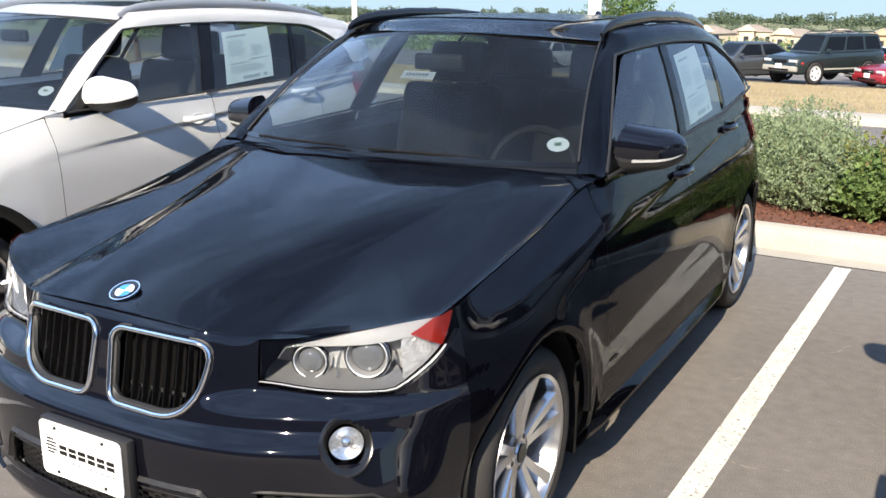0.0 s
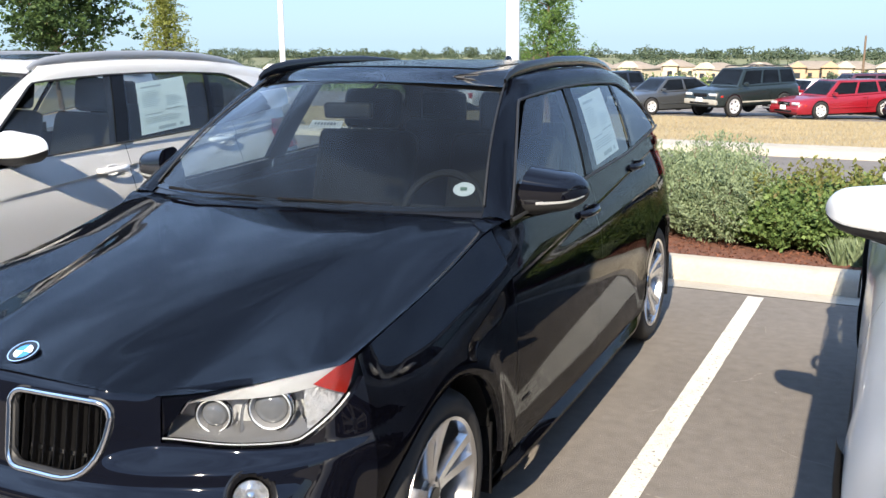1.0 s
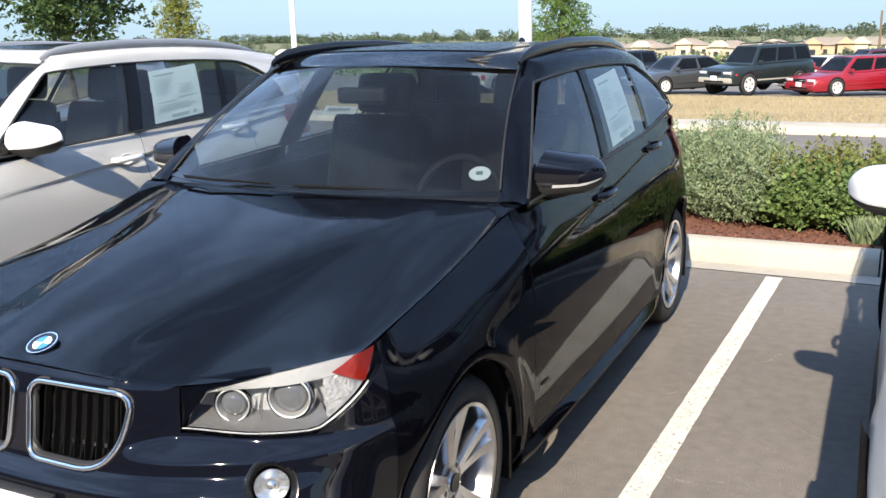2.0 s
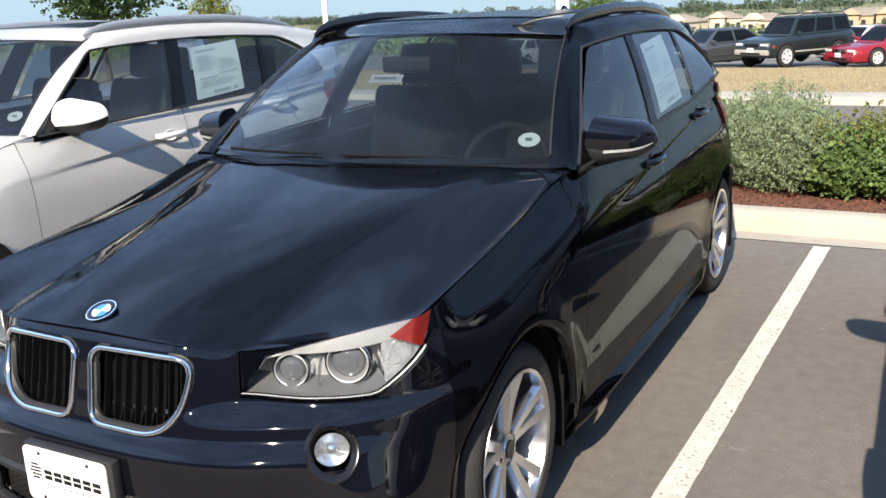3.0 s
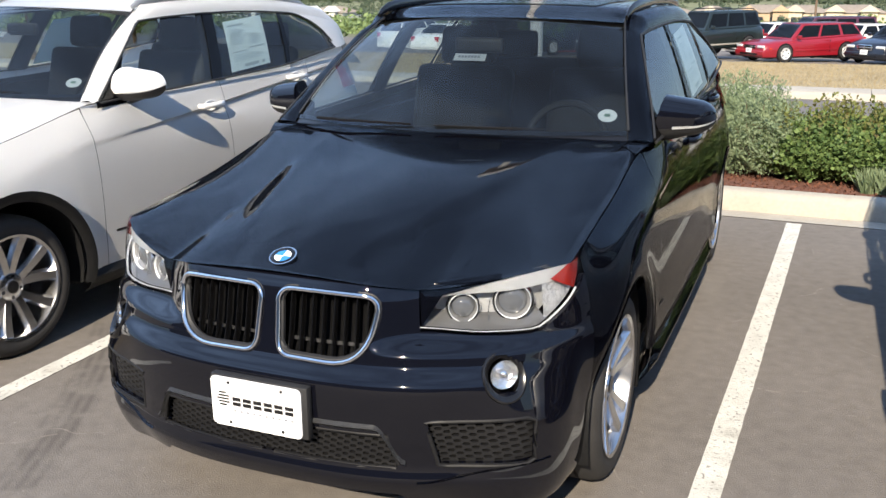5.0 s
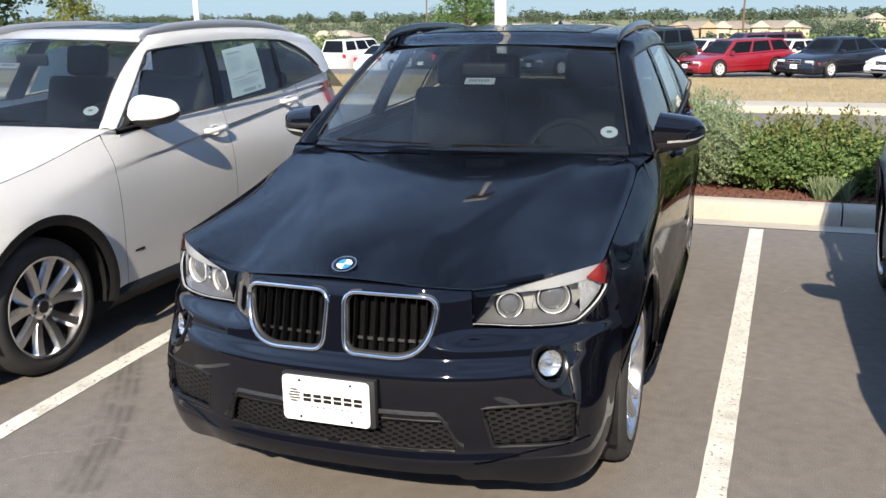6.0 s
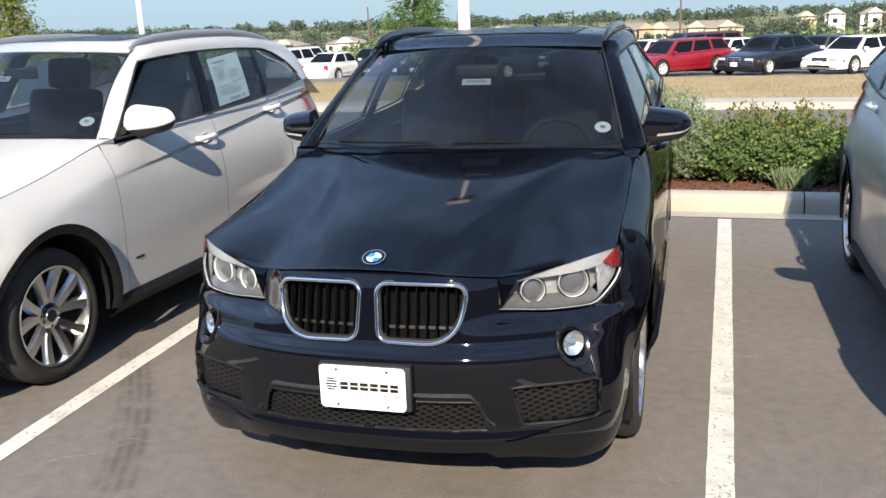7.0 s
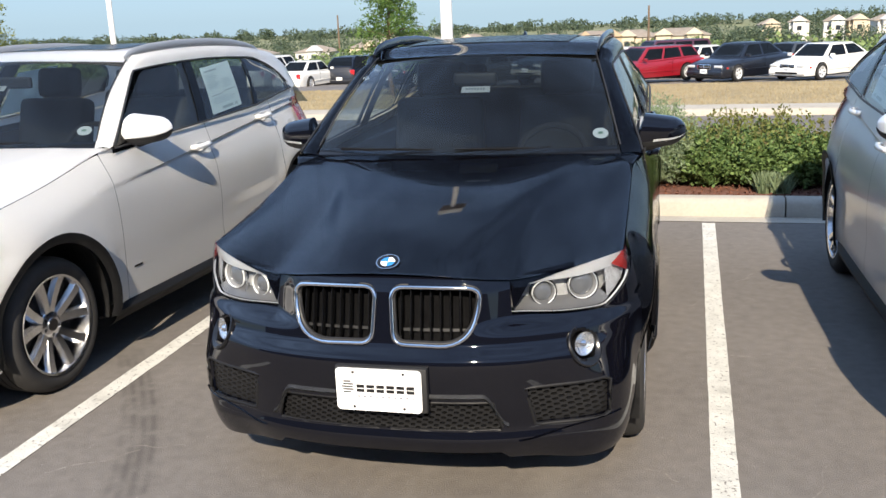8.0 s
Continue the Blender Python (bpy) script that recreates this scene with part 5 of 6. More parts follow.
def shrub(x, y, w, d, h, kind, seed, label):
    rng = np.random.default_rng(seed)
    ob = thing("shrub", label, "shrub", "bed shrubs")
    z0 = fall(y) + 0.13
    ob.matrix_world = Matrix.Translation((x, y, z0))
    stems = []
    tips = []
    count = 26 if kind == "sage" else 22
    for i in range(count):
        a, f = rng.uniform(0, 2 * math.pi), rng.uniform(0.1, 1) ** 0.6
        hh = h * (1 - 0.45 * f * f) * rng.uniform(0.82, 1.12)
        tip = Vector((w * f * math.cos(a), d * f * math.sin(a), hh))
        mid = Vector((tip.x * 0.45, tip.y * 0.45, hh * 0.55))
        stems.append(tube([(tip.x * 0.1, tip.y * 0.1, -0.03), mid, tip], [0.007, 0.005, 0.002], 5))
        tips.append((mid, tip))
    part("woody_base", join(*stems), BARK, ob)
    n = 17000 if kind == "sage" else 9500
    u = rng.normal(size=(n, 3))
    u /= np.linalg.norm(u, axis=1)[:, None]
    r = rng.uniform(0.25, 1.0, n) ** 0.42
    p = u * r[:, None]
    lump = 1 + 0.16 * np.sin(p[:, 0] * 7 + seed) * np.cos(p[:, 1] * 6 + 2 * seed) + 0.10 * np.sin(p[:, 2] * 11 + p[:, 0] * 9)
    p *= lump[:, None]
    p = np.stack([p[:, 0] * w, p[:, 1] * d, h * (0.47 + 0.50 * p[:, 2])], 1)
    p = p[p[:, 2] > 0.02]
    if kind == "sage":
        leaf_cloud("foliage", p, 0.0115, SAGE, ob, rng, up=0.9, long=2.6)
        sp = []
        for i in range(60):
            a, f = rng.uniform(0, 2 * math.pi), rng.uniform(0, 1) ** 0.5
            base = Vector((w * f * math.cos(a), d * f * math.sin(a), h * (0.55 + 0.42 * math.sqrt(max(0, 1 - f * f)))))
            for k in range(14):
                sp.append(base + Vector((rng.normal(0, 0.010), rng.normal(0, 0.010), 0.008 * k)))
        leaf_cloud("sprig", np.array(sp), 0.012, SAGE, ob, rng, up=1.5, long=2.4)
    else:
        leaf_cloud("foliage", p, 0.027, SHRUB, ob, rng, up=0.35, long=1.5)
        sp = []
        for i in range(30):
            a, f = rng.uniform(0, 2 * math.pi), rng.uniform(0, 1) ** 0.5
            base = Vector((w * f * math.cos(a), d * f * math.sin(a), h * (0.62 + 0.36 * math.sqrt(max(0, 1 - f * f)))))
            for k in range(9):
                sp.append(base + Vector((rng.normal(0, 0.010), rng.normal(0, 0.010), 0.019 * k)))
        leaf_cloud("new_growth", np.array(sp), 0.024, NEWLEAF, ob, rng, up=0.9, long=1.6)
    return ob


SAGE_LABEL, SHRUB_LABEL = "grey-green feathery shrub in the mulch bed", "bushy green leafy shrub with reddish new shoots"
for i, (x, y, w, d, h, kind) in enumerate([
        (0.35, 5.15, 0.42, 0.42, 0.66, "sage"), (0.78, 5.0, 0.40, 0.42, 0.60, "sage"), (0.60, 5.6, 0.45, 0.42, 0.70, "sage"),
        (1.18, 4.98, 0.34, 0.40, 0.46, "green"), (1.55, 5.02, 0.36, 0.40, 0.45, "green"), (1.92, 5.0, 0.36, 0.42, 0.46, "green"), (2.35, 5.05, 0.38, 0.42, 0.45, "green"),
        (1.35, 5.5, 0.4, 0.4, 0.46, "green"), (1.8, 5.5, 0.4, 0.4, 0.48, "green"), (2.8, 5.05, 0.40, 0.42, 0.46, "green"), (-0.25, 5.1, 0.40, 0.40, 0.42, "green"), (3.3, 5.1, 0.4, 0.4, 0.45, "green")]):
    shrub(x, y, w, d, h, kind, 11 + i, SAGE_LABEL if kind == "sage" else SHRUB_LABEL)


def blades(name, n, xr, yr, h, material, seed, label, lift):
    """Grass blades over a stretch of ground."""
    rng = np.random.default_rng(seed)
    x, y = rng.uniform(*xr, n), rng.uniform(*yr, n)
    z = np.array([fall(q) for q in y]) + lift
    hh, a = h * rng.uniform(0.4, 1.2, n), rng.uniform(0, 2 * math.pi, n)
    wd = 0.10 * hh + 0.004
    lx, ly = rng.normal(0, 0.35, n) * hh, rng.normal(0, 0.35, n) * hh
    v = np.stack([np.stack([x - np.cos(a) * wd, y - np.sin(a) * wd, z - 0.01], 1), np.stack([x + np.cos(a) * wd, y + np.sin(a) * wd, z - 0.01], 1), np.stack([x + lx, y + ly, z + hh], 1)], 1).reshape(-1, 3)
    me = bpy.data.meshes.new(name)
    me.from_pydata(v.tolist(), [], [(i, i + 1, i + 2) for i in range(0, 3 * n, 3)])
    me.materials.append(material)
    return tagged(new(name, me), label, "grass", kind="stuff")


blades("verge_grass", 90000, (-22, 16), (17.0, 31.5), 0.055, STRAW, 3, "dry straw-coloured verge grass", 0.13)
blades("bed_tuft", 900, (1.62, 1.86), (4.5, 4.7), 0.16, SAGE, 5, "small tuft of ornamental grass", 0.13)
rng_c = np.random.default_rng(8)
chips = np.stack([rng_c.uniform(-3, 5, 9000), rng_c.uniform(4.33, 5.6, 9000), np.full(9000, 0.132)], 1)
tagged(leaf_cloud("bark_chips", chips, 0.015, CHIP, None, rng_c, up=0.15, long=1.8), "loose red-brown bark chips", "mulch", kind="stuff")


def tree(x, y, h, crown, seed, label, first=0.18, dense=5, leaf=LOCUST, size=0.042):
    """A young feathery tree: tapered trunk, limbs, and drooping sprays of small leaves."""
    rng = np.random.default_rng(seed)
    t = thing("tree", label, "tree", "young trees")
    t.matrix_world = Matrix.Translation((x, y, fall(y) + 0.1))
    trunk = [Vector((0.05 * math.sin(k * 1.3 + seed), 0.05 * math.cos(k * 1.7), h * k / 8)) for k in range(9)]
    part("trunk", tube(trunk, [0.075 * (1 - 0.85 * k / 8) + 0.008 for k in range(9)], 9), BARK, t)
    limbs, leaves = [], []
    for i in range(34):
        f = first + (0.97 - first) * i / 33
        base = trunk[0].lerp(trunk[-1], f)
        a = i * 2.4 + rng.uniform(-0.4, 0.4)
        reach = crown * (1 - 0.85 * max(0, f - 0.22) / 0.78) * rng.uniform(0.55, 1.05)
        pts = [base + Vector((math.cos(a) * reach * q, math.sin(a) * reach * q, reach * (0.55 * q - 0.35 * q * q))) for q in (0, 0.3, 0.6, 0.85, 1.0)]
        limbs.append(tube(pts, [0.026 * (1 - f * 0.6), 0.016, 0.011, 0.007, 0.004], 5))
        for q in np.linspace(0.25, 1.0, 9):
            c = pts[0].lerp(pts[-1], q) + Vector((0, 0, 0.2 * reach * q * (1 - q)))
            for k in range(dense):
                o = Vector(rng.normal(0, 0.16 * crown / 1.5, 3).tolist())
                spray = Vector((rng.normal(), rng.normal(), -0.55)).normalized() * rng.uniform(0.15, 0.45)
                for m_ in np.linspace(0, 1, 15):
                    leaves.append(c + o + spray * m_ + Vector(rng.normal(0, 0.022, 3).tolist()))
    part("branchwork", join(*limbs), BARK, t)
    leaf_cloud("crown", np.array([tuple(p) for p in leaves]), size, leaf, t, rng, up=0.0, long=1.7)
    return t


tree(-8.06, 25.0, 5.2, 1.55, 21, "young feathery green street tree on the verge")
tree(-19.0, 16.2, 6.4, 2.6, 22, "larger dark green street tree on the verge", 0.3, 6, LOCUSTDK, 0.075)
tree(-23.2, 25.0, 4.6, 1.5, 23, "slim yellow-green street tree on the verge", 0.18, 3, LOCUSTYL, 0.05)

# ---------------------------------------------------------------- cars across the road
FARGLASS = mat("dark_car_glass", (0.010, 0.012, 0.014), 0.08, spec=0.45)
CARRED = mat("red_paint", (0.24, 0.008, 0.016), 0.35, coat=0.8)
CARGREY = mat("grey_paint", (0.085, 0.09, 0.095), 0.35, 0.5, coat=0.8)
CARGREEN = mat("dark_green_paint", (0.011, 0.018, 0.017), 0.4, coat=0.7)
CARNAVY = mat("dark_blue_paint", (0.006, 0.007, 0.012), 0.35, coat=0.8)
CARWHITE = mat("plain_white_paint", (0.78, 0.77, 0.73), 0.4, coat=0.6)
CARTAN = mat("tan_trim", (0.32, 0.30, 0.26), 0.6, vary=0.1, scale=6)
RIMSILVER = mat("painted_rim", (0.72, 0.72, 0.72), 0.35, 0.3)
LAMPCLEAR = mat("far_lamp", (0.70, 0.71, 0.70), 0.2, 0.3, coat=0.8)

# hood/deck line as fractions of length and height; cabin foot and roof as fractions of length
SHAPES = {
    "sedan": ([(0, 0.44), (0.02, 0.51), (0.12, 0.58), (0.28, 0.62), (0.50, 0.635), (0.80, 0.66), (0.96, 0.65), (1.0, 0.52)], (0.26, 0.41, 0.69, 0.87)),
    "wagon": ([(0, 0.43), (0.02, 0.50), (0.12, 0.56), (0.28, 0.60), (0.50, 0.62), (0.80, 0.66), (0.97, 0.66), (1.0, 0.50)], (0.26, 0.40, 0.90, 0.985)),
    "suv": ([(0, 0.48), (0.015, 0.56), (0.10, 0.60), (0.27, 0.63), (0.50, 0.65), (0.80, 0.66), (0.98, 0.66), (1.0, 0.5)], (0.26, 0.37, 0.95, 0.99)),
    "hatch": ([(0, 0.40), (0.02, 0.48), (0.14, 0.58), (0.27, 0.64), (0.50, 0.67), (0.80, 0.70), (0.97, 0.70), (1.0, 0.5)], (0.22, 0.40, 0.80, 0.97)),
}


def far_car(label, kind, paint, x, y, turn, length=4.6, width=1.78, height=1.42, trim=None, lift=0.0, roof_bars=False):
    """A parked car with body, glass, pillars, wheels and lamps; its nose is at the low end of its own y."""
    car = thing("car", label, "car", "cars across the road")
    car.matrix_world = Matrix.Translation((x, y, fall(y) + 0.06)) @ pose(0, 0, 0, 0, 0, turn)
    tops, (fa, fb, fc, fd) = SHAPES[kind]
    hw, r = width / 2, (0.32 if lift == 0 else 0.40)
    z0 = 0.20 + lift
    axle = (0.19 * length, 0.79 * length)
    L = length

    def section(f, t):
        """t runs round the half section from the middle of the top to the sill."""
        top = curve(tops, f) * height
        plan = hw * (1 - 0.10 * max(0, 1 - f / 0.10) ** 2 - 0.08 * max(0, (f - 0.92) / 0.08) ** 2)
        prof = [(0.0, 0.0), (0.55, -0.006), (0.86, -0.035), (0.965, -0.10), (1.0, -0.22), (0.995, -0.42), (0.96, -1.0)]
        a, b = prof[t]
        z = top + b if t < len(prof) - 1 else z0
        return plan * a, f * L, max(z0, z)
    fs = [0, 0.004, 0.015, 0.04, 0.08, 0.12, 0.2, 0.28, 0.36, 0.5, 0.65, 0.8, 0.88, 0.94, 0.975, 0.992, 1.0]
    bm = bmesh.new()
    rows = []
    for f in fs:
        half = [section(f, t) for t in range(7)]
        ring = [bm.verts.new((-px, py, pz)) for px, py, pz in half[::-1]] + [bm.verts.new(p) for p in half[1:]]
        rows.append(ring)
    for a, b in zip(rows, rows[1:]):
        for k in range(len(a) - 1):
            bm.faces.new((a[k], b[k], b[k + 1], a[k + 1]))
    bm.faces.new(rows[0])
    bm.faces.new(rows[-1][::-1])
    bmesh.ops.recalc_face_normals(bm, faces=bm.faces[:])
    part("body", bm, paint, car, angle=45)
    # cabin: a painted upper body with dark panes let into it
    zs, zr = lambda f: curve(tops, f) * height - 0.03, height

    def cab(f_low, f_top, a, v):
        f = f_low + (f_top - f_low) * v
        w = hw * (0.90 - 0.20 * v - 0.03 * v * v)
        return Vector((a * w, f * L, zs(f_low) + (zr - 0.03 - zs(f_low)) * (v + 0.12 * v * (1 - v))))

    def cab_f(q, v):
        """A point of the cabin's side, q from its front to its rear edge."""
        lo, hi = fa + (fd - fa) * q, fb + (fc - fb) * q
        return lo, hi
    vs_ = (0.0, 0.25, 0.5, 0.75, 0.9, 0.97, 1.0)
    qs_ = lin(0, 1, 9)
    bm = bmesh.new()
    grid = []
    for v in vs_:
        pull = 1 - 0.05 * max(0.0, (v - 0.9) / 0.1) ** 2
        ring = [bm.verts.new(cab(*cab_f(q, v), -(0.93 + 0.07 * math.sin(math.pi * q) ** 0.5) * pull, v)) for q in qs_]
        ring += [bm.verts.new(cab(*cab_f(q, v), (0.93 + 0.07 * math.sin(math.pi * q) ** 0.5) * pull, v)) for q in qs_[::-1]]
        grid.append(ring)
    n_ = len(grid[0])
    for a, b in zip(grid, grid[1:]):
        for k in range(n_):
            bm.faces.new((a[k], a[(k + 1) % n_], b[(k + 1) % n_], b[k]))
    bmesh.ops.recalc_face_normals(bm, faces=bm.faces[:])
    part("upper_body", bm, paint, car, angle=50)

    def bow(q):
        return 0.93 + 0.07 * math.sin(math.pi * q) ** 0.5
    for name, q, dy in (("windscreen", 0.0, -0.012), ("rear_window", 1.0, 0.012)):
        part(name, sheet(lambda a, v, q=q, dy=dy: cab(*cab_f(q, v), a, v) + Vector((0, dy, 0.004)), lin(-0.84, 0.84, 7), lin(0.10, 0.93, 5), 0.008), FARGLASS, car)
    part("roof", sheet(lambda a, q: Vector((a * hw * 0.655, (fb - 0.004 + (fc - fb + 0.008) * q) * L, zr - 0.010 - 0.028 * abs(a) ** 3 - 0.03 * abs(2 * q - 1) ** 4)), lin(-1, 1, 11), lin(0, 1, 11), 0.03), paint, car)
    splits = ((0.05, 0.46), (0.51, 0.93)) if kind in ("sedan", "hatch") else ((0.045, 0.34), (0.375, 0.66), (0.70, 0.95))
    for sx in (-1, 1):
        for q0, q1 in splits:
            part("side_window", sheet(lambda u, v: cab(*cab_f(q0 + (q1 - q0) * u, v), sx * bow(q0 + (q1 - q0) * u), v) + Vector((sx * 0.010, 0, 0)), lin(0, 1, 6), lin(0.10, 0.86, 5), 0.008), FARGLASS, car)
        part("mirror", box(0.18, 0.10, 0.12, (sx * (hw + 0.07), (fa + 0.045) * L, zs(fa) + 0.11), 0.03), paint, car)
        part("door_seam", box(0.006, 0.012, 0.5, (sx * hw * 0.995, (fa + fd) * 0.5 * L, height * 0.40), 0.0), GLOSSBLK, car)
        part("door_handle", box(0.02, 0.14, 0.03, (sx * hw * 1.0, ((fa + fd) * 0.5 - 0.03) * L, height * 0.54), 0.006), paint, car)
        part("rub_strip", box(0.02, 0.40 * L, 0.06, (sx * hw * 0.998, 0.49 * L, height * 0.30), 0.008), trim or paint, car)
        for wy in axle:
            # flat black disc on the body side stands for the wheel well's shade
            part("arch", shifted(lathe([(-0.02, r + 0.055), (0.003, r + 0.055), (0.003, 0.05)], 28), Matrix.Translation((sx * hw, wy, r)) @ Matrix.Diagonal((sx, 1, 1, 1))), GLOSSBLK, car)
            w = part("wheel", shifted(lathe([(-0.1, r * 0.62), (-0.1, r * 0.93), (-0.07, r), (0.06, r), (0.09, r * 0.94), (0.10, r * 0.84), (0.085, r * 0.69), (0.08, r * 0.64), (0.03, r * 0.62)], 28), Matrix.Translation((sx * (hw - 0.048), wy, r)) @ Matrix.Diagonal((sx, 1, 1, 1))), RUBBER, car)
            part("rim", shifted(lathe([(0.082, r * 0.68), (0.088, r * 0.66), (0.07, r * 0.58), (0.055, r * 0.25), (0.07, r * 0.18), (0.07, 0.001)], 24, closed=False), Matrix.Translation((sx * (hw - 0.048), wy, r)) @ Matrix.Diagonal((sx, 1, 1, 1))), RIMSILVER, w)
            for k in range(5):
                a = k * 2 * math.pi / 5
                part("rim_slot", shifted(box(0.004, r * 0.16, r * 0.14, (0.073, r * 0.42 * math.cos(a), r * 0.42 * math.sin(a)), 0.0), Matrix.Translation((sx * (hw - 0.048), wy, r)) @ Matrix.Diagonal((sx, 1, 1, 1))), GLOSSBLK, w)
        zl = curve(tops, 0.0) * height - 0.03
        part("headlamp", box(0.34, 0.12, 0.10, (sx * (hw * 0.68), 0.030, zl + 0.005), 0.035, 3), LAMPCLEAR, car)
        part("tail_lamp", box(0.22, 0.08, 0.26, (sx * (hw * 0.80), L - 0.04, height * 0.50), 0.02), TAILRED, car)
        part("turn_lamp", box(0.05, 0.16, 0.08, (sx * hw * 0.955, 0.06 * L, zl - 0.06), 0.015), RED, car)
    zl = curve(tops, 0.0) * height - 0.04
    part("grille", box(hw * 0.72, 0.05, 0.13, (0, 0.0, zl), 0.015), GLOSSBLK, car)
    part("grille_bar", box(hw * 0.74, 0.03, 0.022, (0, -0.022, zl + 0.01), 0.005), CHROME if trim is None else GLOSSBLK, car)
    part("front_bumper", box(width * 0.92, 0.16, 0.20, (0, 0.03, z0 + 0.14), 0.05, 3), trim or paint, car)
    part("low_intake", box(hw * 1.1, 0.05, 0.07, (0, -0.04, z0 + 0.10), 0.01), GLOSSBLK, car)
    part("rear_bumper", box(width * 0.93, 0.16, 0.20, (0, L - 0.03, z0 + 0.16), 0.05, 3), trim or paint, car)
    plate = part("number_plate", box(0.31, 0.015, 0.155, (0, -0.055, z0 + 0.23), 0.004), PAPER, car, "pale number plate")
    part("plate_bar", box(0.22, 0.004, 0.06, (0, -0.064, z0 + 0.23), 0.0), GREYINK, plate)
    rear = part("number_plate", box(0.31, 0.015, 0.155, (0, L + 0.055, z0 + 0.30), 0.004), PAPER, car, "pale number plate")
    part("plate_bar", box(0.22, 0.004, 0.06, (0, L + 0.064, z0 + 0.30), 0.0), GREYINK, rear)
    part("underside", box(width * 0.80, L * 0.9, 0.10, (0, L / 2, z0 - 0.02), 0.02), PLASTIC, car)
    if roof_bars:
        for sx in (-1, 1):
            part("roof_bar", tube([(sx * hw * 0.62, (fb + 0.03 + (fc - fb - 0.06) * q) * L, zr + h) for q, h in ((0, 0.0), (0.06, 0.05), (0.94, 0.05), (1, 0.0))], 0.02, 8), GLOSSBLK, car)
    return car


far_car("dark grey sedan with alloy wheels, parked across the road", "sedan", CARGREY, -8.4, 34.2, -38, 4.7, 1.80, 1.42)
far_car("dark green off-road wagon with large tyres and grey trim", "suv", CARGREEN, -5.2, 34.0, -33, 4.6, 1.75, 1.80, CARTAN, 0.22, True)
far_car("bright red estate car with silver wheels", "wagon", CARRED, -2.2, 34.3, -46, 4.75, 1.76, 1.40)
cross_car = far_car("dark blue sedan with a chrome crossbar grille", "sedan", CARNAVY, 1.75, 34.6, -38, 4.8, 1.82, 1.46)
part("grille_frame", box(0.62, 0.03, 0.20, (0, -0.028, 0.60), 0.01), CHROME, cross_car)
part("grille_recess", box(0.56, 0.03, 0.15, (0, -0.036, 0.60), 0.01), GLOSSBLK, cross_car)
part("grille_cross", join(box(0.035, 0.03, 0.18, (0, -0.046, 0.60), 0.005), box(0.58, 0.03, 0.03, (0, -0.046, 0.60), 0.005)), CHROME, cross_car, "chrome crossbar")
far_car("white two-door coupe with clear headlamps", "sedan", CARWHITE, 4.8, 34.6, -42, 4.7, 1.76, 1.36)
far_car("dark blue sedan in the far row", "sedan", CARNAVY, 8.4, 35.0, -40, 4.7, 1.80, 1.44)
far_car("silver estate car in the far row", "wagon", SILVER, 11.8, 35.0, -40, 4.6, 1.78, 1.46)
far_car("white sedan with silver wheels, nose turned away", "sedan", CARWHITE, -17.7, 44.6, 172, 4.5, 1.74, 1.42)
far_car("white pickup-sized wagon seen from behind", "suv", CARWHITE, -20.4, 47.0, 170, 4.9, 1.85, 1.75)
far_car("black hatchback seen from behind", "hatch", CARNAVY, -16.7, 47.3, 182, 4.3, 1.76, 1.62)
far_car("black small wagon with tinted windows", "suv", BLACK, -15.5, 47.6, 185, 4.5, 1.80, 1.68)
far_car("white four-wheel-drive wagon with a roof rack", "suv", CARWHITE, -18.2, 57.0, 182, 4.7, 1.85, 1.85, None, 0.1, True)
far_car("dark red sedan behind the front row", "sedan", CARRED, -10.8, 46.0, 165, 4.6, 1.78, 1.42)
far_car("white sedan behind the front row", "sedan", CARWHITE, 0.2, 41.5, -36, 4.6, 1.78, 1.42)
far_car("dark maroon tall wagon behind the front row", "suv", mat("maroon_paint", (0.06, 0.015, 0.03), 0.4, coat=0.7), -2.2, 42.6, -60, 4.9, 1.85, 1.75)
far_car("white sedan behind the off-road wagon", "sedan", CARWHITE, -3.6, 41.5, -40, 4.6, 1.78, 1.44)
far_car("dark sedan behind the white coupe", "sedan", CARGREY, 4.4, 41.8, -36, 4.7, 1.8, 1.44)
far_car("grey sedan seen from behind", "sedan", CARGREY, -13.9, 46.5, 190, 4.6, 1.78, 1.42)
far_car("dark pickup-sized wagon at the row's end", "suv", CARNAVY, -11.6, 35.6, -30, 4.7, 1.8, 1.62)

# ---------------------------------------------------------------- houses and woods in the distance
STUCCO = mat("cream_stucco", (0.58, 0.49, 0.37), 0.9, vary=0.10, scale=0.3)
STUCCO2 = mat("tan_stucco", (0.42, 0.31, 0.21), 0.9, vary=0.10, scale=0.3)
TILE = mat("tan_roof_tile", (0.32, 0.26, 0.20), 0.85, vary=0.2, scale=0.8)
PANE = mat("house_window", (0.03, 0.035, 0.045), 0.15)


